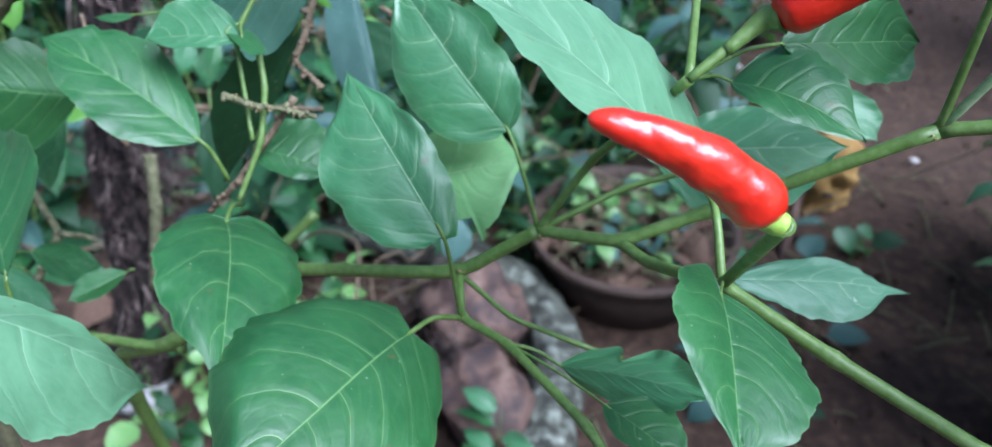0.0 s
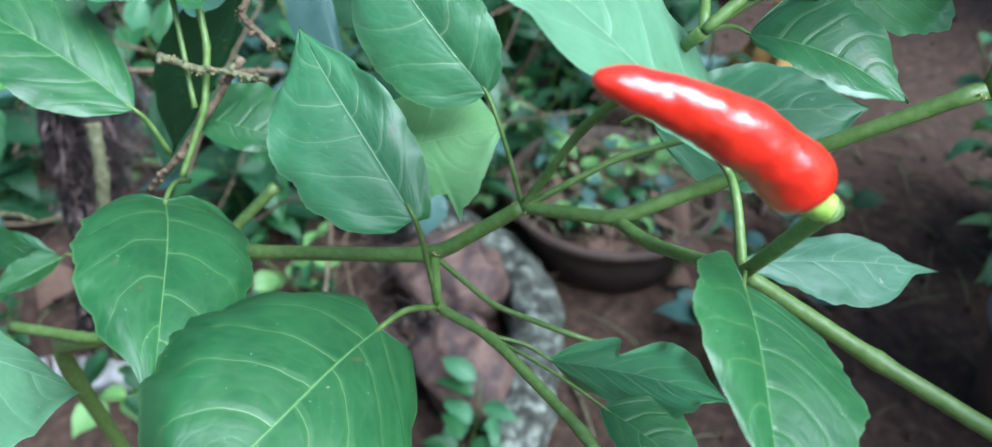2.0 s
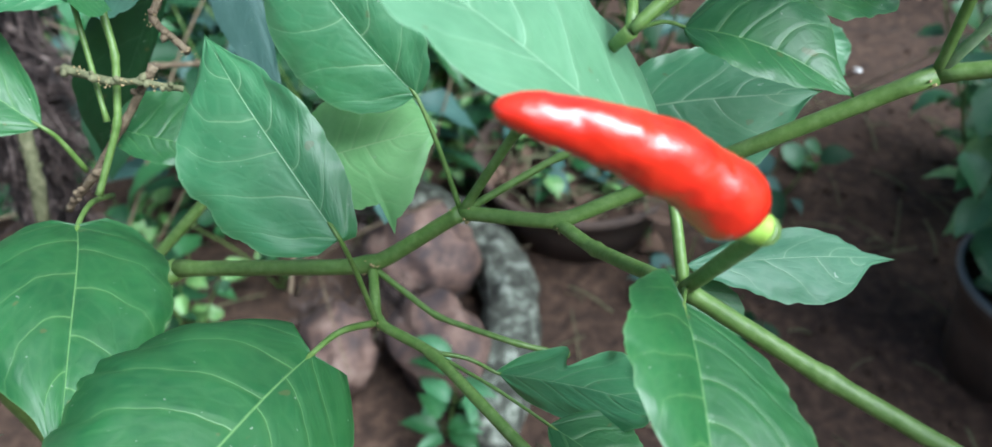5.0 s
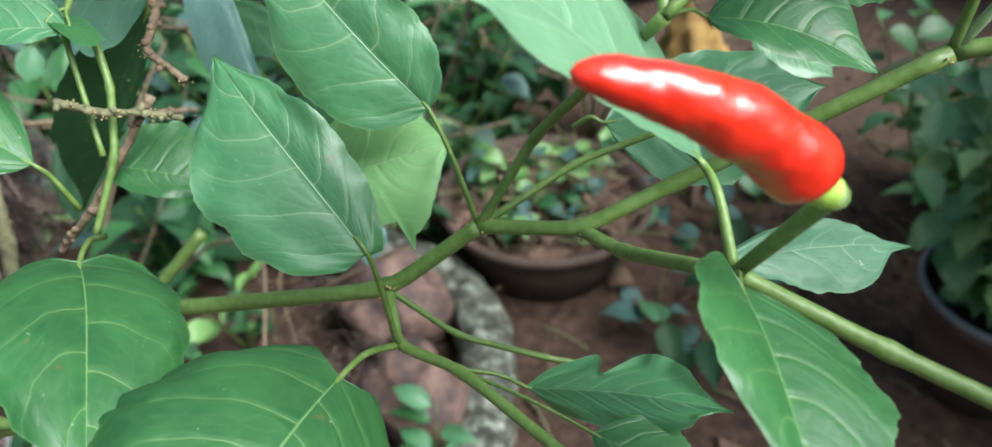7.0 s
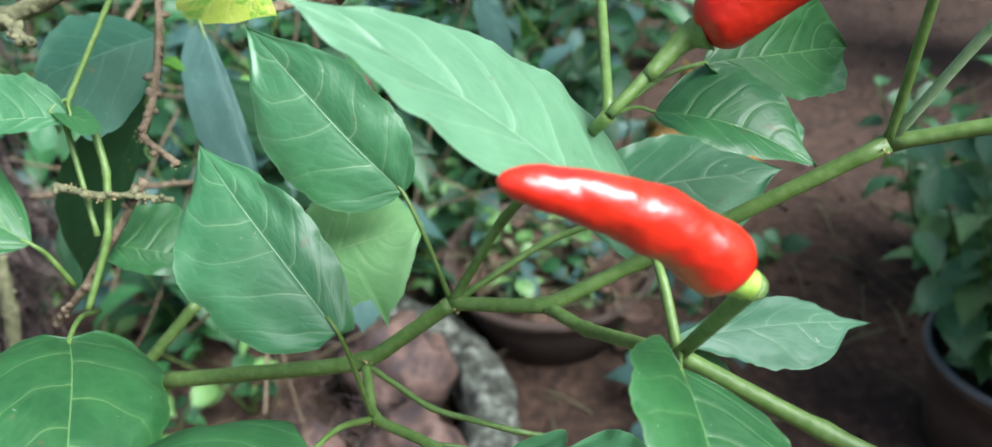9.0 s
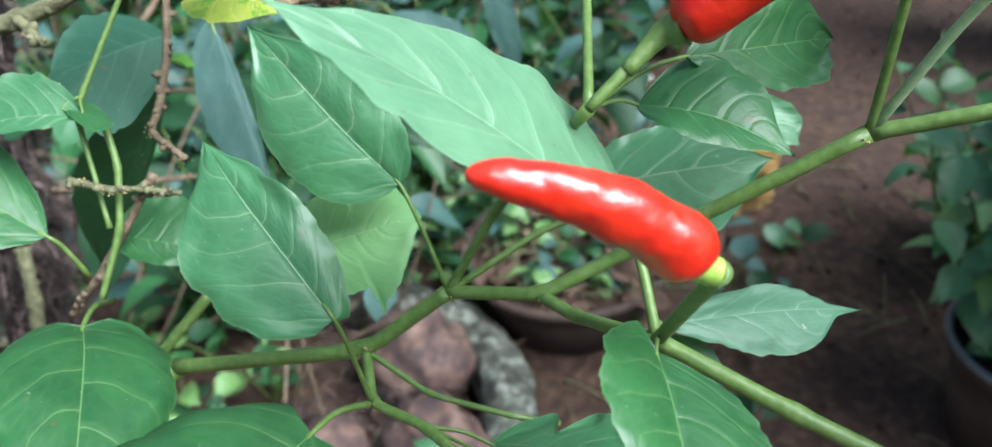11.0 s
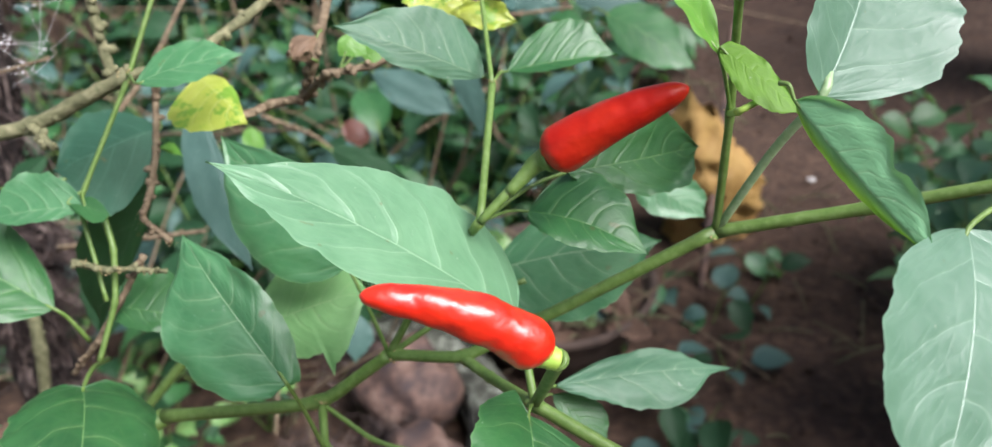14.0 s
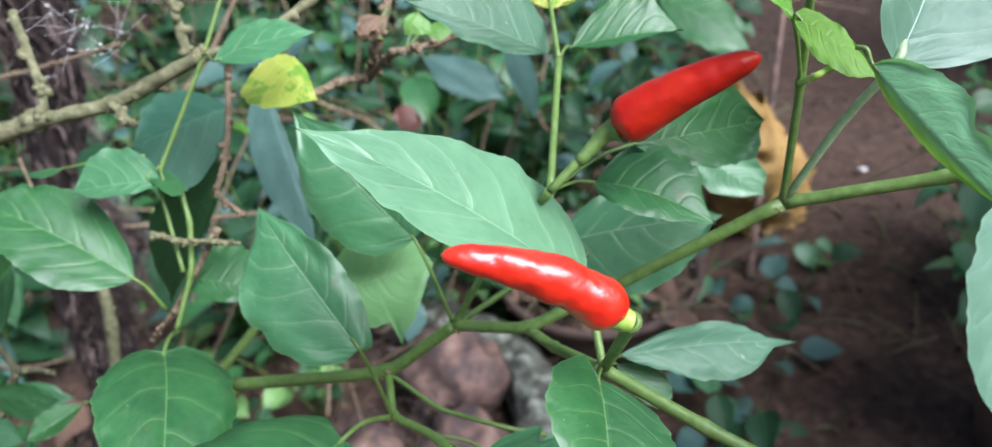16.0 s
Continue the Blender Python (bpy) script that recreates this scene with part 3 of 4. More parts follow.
leaf(chili_plant, (0.1172, 0.1467, 0.7782), (0.1502, 0.1908, 0.8060), (0.1170, 0.1583, 0.7961), (0.1575, 0.1629, 0.7776), (0.1020, 0.1590, 0.7370), sag=.05, tone=16, full=2.4, stem=1.7, wave=.22)
leaf(chili_plant, (0.1219, 0.1008, 0.7728), (0.0960, 0.0621, 0.7490), (0.1340, 0.0901, 0.7605), (0.0951, 0.0850, 0.7715), (0.1443, 0.1133, 0.7685), sag=.08, tone=16, full=2.2, wave=.15)
leaf(shrub_plant, (-0.0396, 0.2526, 0.7579), (-0.0222, 0.2277, 0.7508), (-0.0278, 0.2441, 0.7556), (-0.0444, 0.2330, 0.7485), (-0.0439, 0.2566, 0.7582), sag=.10, tone=3, wave=.3, peak=.5, full=2.3, drip=.2)
leaf(shrub_plant, (0.0141, 0.2473, 0.7630), (0.0242, 0.2452, 0.7604), (0.0201, 0.2479, 0.7643), (0.0173, 0.2446, 0.7593), (0.0066, 0.2439, 0.7576), sag=.10, tone=2)
leaf(shrub_plant, (0.0122, 0.2504, 0.7676), (0.0072, 0.2468, 0.7619), (0.0167, 0.2465, 0.7619), (0.0078, 0.2496, 0.7662), (0.0066, 0.2439, 0.7576), sag=.10, tone=2)
leaf(shrub_plant, (0.0393, 0.2672, 0.7800), (0.0476, 0.2573, 0.7663), (0.0529, 0.2617, 0.7740), (0.0297, 0.2629, 0.7718), (0.0228, 0.2697, 0.7810), sag=.10, tone=3, wave=1.5)
leaf(shrub_plant, (0.0458, 0.2587, 0.7682), (0.0670, 0.2538, 0.7643), (0.0587, 0.2591, 0.7710), (0.0553, 0.2539, 0.7624), (0.0377, 0.2606, 0.7695), sag=.10, tone=3, wave=1.5)
leaf(shrub_plant, (-0.0475, 0.2187, 0.7710), (-0.0174, 0.2244, 0.7740), (-0.0366, 0.2309, 0.7764), (-0.0296, 0.2128, 0.7712), (-0.0600, 0.2500, 0.7620), sag=.06, tone=9)
leaf(shrub_plant, (-0.0766, 0.2241, 0.7307), (-0.1059, 0.2253, 0.7300), (-0.0940, 0.2350, 0.7383), (-0.0920, 0.2200, 0.7286), (-0.0779, 0.2306, 0.7330), sag=.06, peak=.5, full=2.4, broad=.5, drip=.2, tone=9)
leaf(shrub_plant, (-0.0815, 0.2254, 0.7322), (-0.0686, 0.2219, 0.7276), (-0.0765, 0.2298, 0.7302), (-0.0727, 0.2168, 0.7289), (-0.0779, 0.2306, 0.7330), sag=.06)
leaf(shrub_plant, (-0.1141, 0.2406, 0.7316), (-0.1276, 0.2405, 0.7307), (-0.1206, 0.2409, 0.7318), (-0.1209, 0.2394, 0.7294), (-0.0862, 0.2405, 0.7329), sag=.03)
leaf(chili_plant, (-0.0910, 0.2108, 0.7027), (-0.1410, 0.2306, 0.7289), (-0.1187, 0.2042, 0.7108), (-0.1105, 0.2363, 0.7201), (-0.0858, 0.2120, 0.6876), sag=.06, full=2.0, cup=-.25)
leaf(shrub_plant, (-0.1512, 0.2598, 0.6929), (-0.1859, 0.2445, 0.7058), (-0.1769, 0.2478, 0.6760), (-0.1678, 0.2588, 0.7156), (-0.1516, 0.2695, 0.6892), sag=.06)
leaf(shrub_plant, (-0.1450, 0.1779, 0.6756), (-0.1593, 0.2224, 0.7014), (-0.1648, 0.1983, 0.6862), (-0.1373, 0.2023, 0.6998), (-0.1461, 0.1771, 0.6662), sag=.06)
leaf(chili_plant, (-0.1225, 0.1262, 0.7150), (-0.0985, 0.1517, 0.6575), (-0.1153, 0.1455, 0.6911), (-0.1095, 0.1137, 0.6821), (-0.1306, 0.1279, 0.7172), sag=.06, tone=13)
leaf(shrub_plant, (-0.2474, 0.3199, 0.5567), (-0.2029, 0.3195, 0.5561), (-0.2256, 0.3264, 0.5652), (-0.2256, 0.3159, 0.5513), (-0.2618, 0.3296, 0.5529), sag=.05, tone=1)
leaf(shrub_plant, (-0.2563, 0.3066, 0.5722), (-0.2206, 0.2928, 0.5539), (-0.2308, 0.3028, 0.5671), (-0.2468, 0.2932, 0.5544), (-0.2825, 0.3260, 0.5647), sag=.05, tone=1)
leaf(shrub_plant, (-0.0635, 0.2748, 0.7316), (-0.0992, 0.2606, 0.7264), (-0.0799, 0.2520, 0.7112), (-0.0885, 0.2816, 0.7370), (-0.0629, 0.2774, 0.7356), sag=.05, tone=14)
leaf(shrub_plant, (-0.0721, 0.2752, 0.7136), (-0.1146, 0.2772, 0.6421), (-0.0820, 0.2761, 0.6879), (-0.1051, 0.2783, 0.6899), (-0.0685, 0.2803, 0.7215), sag=.05, tone=4)
leaf(shrub_plant, (-0.1503, 0.3703, 0.6235), (-0.1470, 0.3405, 0.5839), (-0.1326, 0.3562, 0.6048), (-0.1570, 0.3562, 0.6048), (-0.1520, 0.3783, 0.6342), sag=.04, tone=4)
leaf(shrub_plant, (-0.0615, 0.3202, 0.7196), (-0.0446, 0.2710, 0.6660), (-0.0492, 0.2961, 0.6928), (-0.0670, 0.2983, 0.6938), (-0.0656, 0.3346, 0.7226), sag=.03, tone=5, wave=.05, full=2.4, peak=.45, drip=.1)
leaf(shrub_plant, (0.0560, 0.4460, 0.6860), (0.0690, 0.4400, 0.6290), (0.0545, 0.4440, 0.6610), (0.0710, 0.4430, 0.6610), (0.0540, 0.4520, 0.7000), sag=.03, tone=5, wave=.05, full=2.4, peak=.45, drip=.1)
leaf(shrub_plant, (-0.2563, 0.3983, 0.5942), (-0.2482, 0.3678, 0.5704), (-0.2439, 0.3857, 0.5840), (-0.2646, 0.3850, 0.5831), (-0.2581, 0.4121, 0.5959), sag=.06)
leaf(shrub_plant, (-0.2021, 0.3530, 0.6338), (-0.2372, 0.3517, 0.6320), (-0.2202, 0.3447, 0.6306), (-0.2209, 0.3612, 0.6359), (-0.2023, 0.3630, 0.6305), sag=.05, tone=2)
leaf(shrub_plant, (-0.2315, 0.5635, 0.5808), (-0.2386, 0.5485, 0.5610), (-0.2257, 0.5534, 0.5674), (-0.2429, 0.5578, 0.5732), (-0.2293, 0.5838, 0.5745), sag=.06, tone=1)
leaf(shrub_plant, (-0.2579, 0.5882, 0.5804), (-0.2769, 0.5543, 0.5686), (-0.2613, 0.5588, 0.5701), (-0.2824, 0.5863, 0.5734), (-0.2441, 0.5882, 0.5804), sag=.06, tone=4)
leaf(shrub_plant, (-0.2099, 0.5635, 0.5808), (-0.2171, 0.5405, 0.5503), (-0.2075, 0.5506, 0.5636), (-0.2257, 0.5520, 0.5655), (-0.2169, 0.5882, 0.5804), sag=.06, tone=0)
leaf(shrub_plant, (-0.0255, 0.4024, 0.5332), (-0.0287, 0.3832, 0.5078), (-0.0155, 0.3928, 0.5205), (-0.0343, 0.3940, 0.5221), (-0.0245, 0.4235, 0.5280), sag=.06, tone=5)
leaf(shrub_plant, (-0.0872, 0.5258, 0.6138), (-0.0850, 0.5126, 0.5963), (-0.0785, 0.5192, 0.6051), (-0.0938, 0.5205, 0.6068), (-0.0982, 0.5297, 0.6191), sag=.06, tone=2)
leaf(shrub_plant, (-0.0309, 0.4769, 0.6143), (0.0283, 0.4496, 0.5829), (0.0013, 0.4697, 0.6089), (-0.0060, 0.4571, 0.5883), (-0.0443, 0.4890, 0.6121), sag=.06, tone=4)
leaf(shrub_plant, (-0.0000, 0.5764, 0.6256), (0.0617, 0.5485, 0.5937), (0.0418, 0.5673, 0.6191), (0.0199, 0.5576, 0.6001), (-0.0089, 0.5803, 0.6301), sag=.06, tone=5)
leaf(shrub_plant, (0.1508, 0.4584, 0.6924), (0.1941, 0.4139, 0.6685), (0.1818, 0.4562, 0.6898), (0.1609, 0.4235, 0.6725), (0.1439, 0.4792, 0.6863), sag=.06, tone=0)
leaf(shrub_plant, (0.1577, 0.5810, 0.6612), (0.2185, 0.5691, 0.6537), (0.1873, 0.5817, 0.6676), (0.1845, 0.5703, 0.6496), (0.1483, 0.5824, 0.6617), sag=.06, tone=5)
leaf(shrub_plant, (0.1520, 0.5976, 0.6858), (0.1140, 0.5825, 0.6556), (0.1218, 0.5944, 0.6754), (0.1436, 0.5832, 0.6620), (0.1579, 0.6019, 0.6936), sag=.06, tone=5)
leaf(shrub_plant, (-0.0727, 0.3761, 0.6730), (-0.0340, 0.3606, 0.6559), (-0.0509, 0.3719, 0.6704), (-0.0628, 0.3632, 0.6549), (-0.0816, 0.3873, 0.6701), sag=.06, tone=4)
leaf(shrub_plant, (0.0003, 0.2568, 0.7658), (-0.0079, 0.2474, 0.7620), (-0.0024, 0.2504, 0.7617), (-0.0073, 0.2551, 0.7650), (0.0019, 0.2598, 0.7668), sag=.2, wave=1.5, tone=7)
leaf(shrub_plant, (-0.0022, 0.2528, 0.7597), (-0.0093, 0.2487, 0.7639), (-0.0068, 0.2495, 0.7602), (-0.0055, 0.2538, 0.7631), (-0.0007, 0.2542, 0.7581), sag=.2, wave=1.5, tone=7)
leaf(shrub_plant, (-0.0205, 0.5781, 0.5876), (-0.0164, 0.5640, 0.5665), (-0.0075, 0.5694, 0.5764), (-0.0294, 0.5727, 0.5777), (-0.0214, 0.5916, 0.5897), sag=.1, wave=1, tone=8)
leaf(shrub_plant, (-0.1331, 0.2187, 0.6434), (-0.1503, 0.2055, 0.6407), (-0.1420, 0.2112, 0.6378), (-0.1457, 0.2161, 0.6450), (-0.1306, 0.2190, 0.6440), sag=.04)
leaf(shrub_plant, (-0.1809, 0.2394, 0.6359), (-0.1513, 0.2357, 0.6318), (-0.1651, 0.2408, 0.6388), (-0.1669, 0.2329, 0.6268), (-0.1915, 0.2383, 0.6336), sag=.04)
leaf(shrub_plant, (-0.1766, 0.2874, 0.6720), (-0.1836, 0.2684, 0.6431), (-0.1759, 0.2782, 0.6583), (-0.1907, 0.2796, 0.6596), (-0.1746, 0.2902, 0.6764), sag=.04)
leaf(shrub_plant, (-0.2175, 0.3505, 0.6970), (-0.2186, 0.3398, 0.6828), (-0.2135, 0.3454, 0.6901), (-0.2244, 0.3454, 0.6901), (-0.2224, 0.3652, 0.6999), sag=.1, tone=2, full=2.2)

stalk(chili_plant, "twig", calyx_green, 0.0008, 0.0006, (0.1010, 0.1560, 0.7720), (0.0906, 0.1298, 0.7857), (0.0944, 0.1297, 0.7875))
stalk(chili_plant, "main_stem", green_stem, 0.0032, 0.0026, (-0.1600, 0.2500, -0.0100), (-0.1550, 0.2700, 0.2500), (-0.1505, 0.2168, 0.6026), (-0.1168, 0.2014, 0.6237), (-0.0680, 0.2020, 0.6590))
stalk(chili_plant, "main_stem", green_stem, 0.0022, 0.0019, (-0.0680, 0.2020, 0.6590), (-0.0110, 0.1810, 0.6750), (0.0121, 0.1815, 0.6908))
stalk(chili_plant, "branch", green_stem, 0.0019, 0.0018, (-0.1576, 0.2144, 0.6160), (-0.1292, 0.2049, 0.6200), (-0.1122, 0.2007, 0.6227))
stalk(chili_plant, "main_stem", green_stem, 0.0018, 0.0018, (0.0121, 0.1815, 0.6908), (0.0340, 0.1720, 0.6940), (0.0545, 0.1716, 0.7038), (0.1020, 0.1590, 0.7370))
stalk(chili_plant, "main_stem", green_stem, 0.0017, 0.0015, (0.1020, 0.1590, 0.7370), (0.1326, 0.1423, 0.7501), (0.1626, 0.1222, 0.7670))
stalk(chili_plant, "branch", green_stem, 0.0016, 0.0015, (0.0340, 0.1720, 0.6940), (0.0405, 0.1611, 0.6954), (0.0480, 0.1270, 0.7180))
stalk(chili_plant, "branch", green_stem, 0.0016, 0.0015, (0.0480, 0.1270, 0.7180), (0.0671, 0.1102, 0.7133), (0.0914, 0.0910, 0.7074))
stalk(chili_plant, "branch", green_stem, 0.0013, 0.0013, (-0.0110, 0.1810, 0.6750), (-0.0100, 0.1650, 0.6720), (0.0030, 0.1540, 0.6730), (0.0224, 0.1234, 0.6753), (0.0318, 0.1044, 0.6708))
stalk(chili_plant, "twig", green_stem, 0.0008, 0.0007, (-0.0110, 0.1810, 0.6750), (0.0042, 0.1679, 0.6692), (0.0240, 0.1590, 0.6670), (0.0360, 0.1584, 0.6623))
stalk(chili_plant, "branch", green_stem, 0.0012, 0.0011, (0.0121, 0.1815, 0.6908), (0.0259, 0.1827, 0.7138), (0.0410, 0.1530, 0.7530))
stalk(chili_plant, "twig", green_stem, 0.001, 0.0008, (0.0121, 0.1815, 0.6908), (0.0369, 0.1878, 0.7015), (0.0555, 0.1857, 0.7088))
stalk(chili_plant, "twig", green_stem, 0.001, 0.001, (0.0410, 0.1530, 0.7530), (0.0510, 0.1990, 0.7670))
stalk(chili_plant, "twig", green_stem, 0.0007, 0.0006, (0.0510, 0.1990, 0.7670), (0.0538, 0.2406, 0.7822), (0.0557, 0.2549, 0.7955))
stalk(chili_plant, "branch", green_stem, 0.0011, 0.0008, (0.1020, 0.1590, 0.7370), (0.1010, 0.1560, 0.7720), (0.0962, 0.1473, 0.8030), (0.0985, 0.1512, 0.8186))
stalk(chili_plant, "twig", green_stem, 0.0009, 0.0008, (0.0961, 0.1470, 0.8025), (0.0983, 0.1437, 0.8034), (0.1046, 0.1437, 0.8082))
stalk(shrub_plant, "main_stem", wood_stem, 0.006, 0.0032, (-0.3000, 0.3000, -0.0100), (-0.3100, 0.3100, 0.3500), (-0.2500, 0.2800, 0.6200), (-0.1643, 0.2504, 0.7346), (-0.1216, 0.2525, 0.7454))
stalk(shrub_plant, "branch", wood_stem, 0.0027, 0.0022, (-0.1261, 0.2519, 0.7443), (-0.0943, 0.2508, 0.7481), (-0.0600, 0.2500, 0.7620))
stalk(shrub_plant, "branch", wood_stem, 0.0018, 0.0016, (-0.0600, 0.2500, 0.7620), (-0.0461, 0.2625, 0.7592), (-0.0271, 0.2842, 0.7657), (-0.0008, 0.3140, 0.7758))
stalk(shrub_plant, "branch", wood_stem, 0.0017, 0.0014, (-0.0666, 0.2551, 0.7596), (-0.0680, 0.2603, 0.7781), (-0.0686, 0.2664, 0.7909))
stalk(shrub_plant, "twig", wood_stem, 0.0015, 0.0011, (-0.0948, 0.2509, 0.7481), (-0.0900, 0.2444, 0.7458), (-0.0851, 0.2390, 0.7452))
stalk(shrub_plant, "twig", wood_stem, 0.0017, 0.0015, (-0.1194, 0.2526, 0.7458), (-0.1190, 0.2580, 0.7539), (-0.1252, 0.2712, 0.7679), (-0.1290, 0.2794, 0.7746))
stalk(shrub_plant, "twig", brown_stem, 0.0017, 0.0013, (0.0058, 0.2837, 0.7758), (-0.0030, 0.2585, 0.7555), (-0.0100, 0.2700, 0.7390), (-0.0165, 0.2480, 0.7480), (-0.0245, 0.2352, 0.7500), (-0.0426, 0.2431, 0.7483))
stalk(shrub_plant, "twig", brown_stem, 0.0014, 0.001, (-0.0100, 0.2700, 0.7390), (0.0024, 0.2441, 0.7576), (0.0172, 0.2441, 0.7584), (0.0304, 0.2463, 0.7625))
stalk(shrub_plant, "twig", brown_stem, 0.0012, 0.0008, (-0.0022, 0.2577, 0.7579), (-0.0067, 0.2506, 0.7615), (-0.0088, 0.2488, 0.7642))
stalk(shrub_plant, "twig", green_stem, 0.0008, 0.0007, (-0.0468, 0.2652, 0.7867), (-0.0607, 0.2479, 0.7599), (-0.0779, 0.2306, 0.7330), (-0.0796, 0.2275, 0.7283), (-0.0750, 0.2108, 0.7033))
stalk(shrub_plant, "twig", green_stem, 0.001, 0.0009, (-0.0727, 0.2257, 0.7259), (-0.0708, 0.2197, 0.7170), (-0.0723, 0.2105, 0.7031), (-0.0794, 0.2007, 0.6880))
stalk(shrub_plant, "twig", brown_stem, 0.0012, 0.0009, (-0.0557, 0.2591, 0.7536), (-0.0579, 0.2477, 0.7363), (-0.0610, 0.2368, 0.7252), (-0.0639, 0.2312, 0.7201), (-0.0541, 0.2227, 0.7151))
stalk(shrub_plant, "twig", wood_stem, 0.0011, 0.0007, (-0.0838, 0.2186, 0.7146), (-0.0723, 0.2128, 0.7138), (-0.0641, 0.2123, 0.7134), (-0.0552, 0.2142, 0.7095))
stalk(shrub_plant, "twig", brown_stem, 0.0011, 0.0009, (-0.0618, 0.2177, 0.7145), (-0.0719, 0.2129, 0.7013), (-0.0833, 0.2080, 0.6879), (-0.0936, 0.2095, 0.6769))
stalk(shrub_plant, "stem", wood_stem, 0.003, 0.0032, (-0.1767, 0.3450, 0.6142), (-0.1746, 0.3318, 0.5944), (-0.1797, 0.3150, 0.5509))
stalk(shrub_plant, "twig", green_stem, 0.0022, 0.0022, (-0.0781, 0.2776, 0.6265), (-0.1060, 0.2634, 0.6037))
stalk(shrub_plant, "twig", wood_stem, 0.0018, 0.0014, (-0.2077, 0.2725, 0.5934), (-0.1922, 0.2767, 0.6156), (-0.2106, 0.2967, 0.6255), (-0.2283, 0.3116, 0.6288))
stalk(shrub_plant, "twig", wood_stem, 0.0014, 0.0009, (-0.1922, 0.2767, 0.6156), (-0.1798, 0.2724, 0.6182), (-0.1705, 0.2671, 0.6195))
stalk(shrub_plant, "twig", brown_stem, 0.0012, 0.0008, (-0.2151, 0.3879, 0.7127), (-0.1858, 0.3890, 0.7160), (-0.1431, 0.3921, 0.7230))
stalk(shrub_plant, "twig", brown_stem, 0.0016, 0.0012, (-0.1731, 0.3846, 0.6197), (-0.1262, 0.3832, 0.6201), (-0.0963, 0.3908, 0.6151))
stalk(shrub_plant, "twig", brown_stem, 0.0011, 0.0007, (-0.1598, 0.2957, 0.6493), (-0.1665, 0.3043, 0.6619), (-0.1842, 0.3372, 0.6923))
stalk(shrub_plant, "twig", brown_stem, 0.0022, 0.0016, (-0.2160, 0.5481, 0.5922), (-0.1663, 0.5999, 0.6366), (-0.1402, 0.6478, 0.6739))
stalk(shrub_plant, "twig", brown_stem, 0.0016, 0.0012, (-0.0838, 0.5544, 0.6088), (-0.0476, 0.5429, 0.5936), (-0.0218, 0.5285, 0.5733))
stalk(shrub_plant, "twig", brown_stem, 0.0014, 0.001, (0.0413, 0.5395, 0.6685), (0.1116, 0.5335, 0.6719), (0.1468, 0.5305, 0.6736))
buds(chili_plant, (0.051, 0.199, 0.767), 0.0014)
buds(shrub_plant, (-0.0600, 0.2500, 0.7620), 0.003)
for p in ((-0.0800, 0.2165, 0.7143), (-0.0723, 0.2128, 0.7138), (-0.0670, 0.2125, 0.7135), (-0.0610, 0.2130, 0.7120), (-0.0541, 0.2227, 0.7151), (-0.0639, 0.2312, 0.7201)):
    buds(shrub_plant, p, 0.0019)
buds(chili_plant, (0.048, 0.127, 0.718), 0.002)
buds(chili_plant, (0.101, 0.156, 0.772), 0.0018)
buds(chili_plant, (0.102, 0.159, 0.737), 0.0026)
buds(chili_plant, (0.034, 0.172, 0.694), 0.0026)
buds(chili_plant, (0.012, 0.1815, 0.691), 0.003)
buds(chili_plant, (-0.010, 0.165, 0.672), 0.0018)
buds(chili_plant, (-0.011, 0.181, 0.675), 0.003)
chili_pepper(chili_plant, (0.0150, 0.1140, 0.7660), (0.0483, 0.1126, 0.7463), (0.0017, 0.0003, 0.0027), 0.0058, (0.0480, 0.1270, 0.7180), "glossy red ripe chili pepper, slightly bent", calyx_green)
chili_pepper(chili_plant, (0.0880, 0.1490, 0.7830), (0.0580, 0.1575, 0.7650), (0.0, 0.0, 0.0015), 0.0062, (0.0410, 0.1530, 0.7530), "dark red ripe chili pepper pointing up", green_stem)

cobweb_silk = plain("cobweb_silk", [(0.3, (0.55, 0.56, 0.56)), (0.7, (0.80, 0.80, 0.80))], 200, 0.5, 0.1, 0.0005)


def cobweb(middle, reach, right, up):
    """Loose silk threads with white flecks caught in them, spun between the twigs."""
    ob = base_point("cobweb", middle, "torn cobweb with white flecks between the shrub's twigs", "cobweb")
    spin, bm = random.Random(3), bmesh.new()
    right, up = Vector(right), Vector(up)
    def spot():
        return (right * spin.uniform(-1, 1) + up * spin.uniform(-0.7, 0.7)) * reach + Vector((0, spin.uniform(-0.2, 0.2) * reach, 0))
    ends = [(spot(), spot()) for _ in range(20)]
    for a, b in ends:
        tube(bm, smooth_line([a, (a + b) / 2 - up * 0.05 * reach, b], 4), lambda u: 0.00005, 4)
    tagged(finish("thread", bm, cobweb_silk, ob), "loose silk threads", kind="stuff")
    bm = bmesh.new()
    for k in range(46):
        a, b = spin.choice(ends)
        p = a.lerp(b, spin.random()) - up * 0.03 * reach
        bmesh.ops.create_icosphere(bm, subdivisions=1, radius=0.0005 * spin.random() ** 2 + 0.0002, matrix=Matrix.Translation(p) @ Matrix.Diagonal((1.5, 1, 0.7, 1)))
    tagged(finish("fleck", bm, cobweb_silk, ob), "white flecks of dust and fluff", kind="stuff")
    return ob


cobweb((-0.1176, 0.2975, 0.7598), 0.026, (0.98, 0.0, 0.08), (0.0, 0.60, 0.80))

# ---- ground and things on it ----
def ground_height(x, y):
    return 0.012 * noise.noise(Vector((x * 3, y * 3, 0))) + 0.006 * noise.noise(Vector((x * 14, y * 14, 5)))


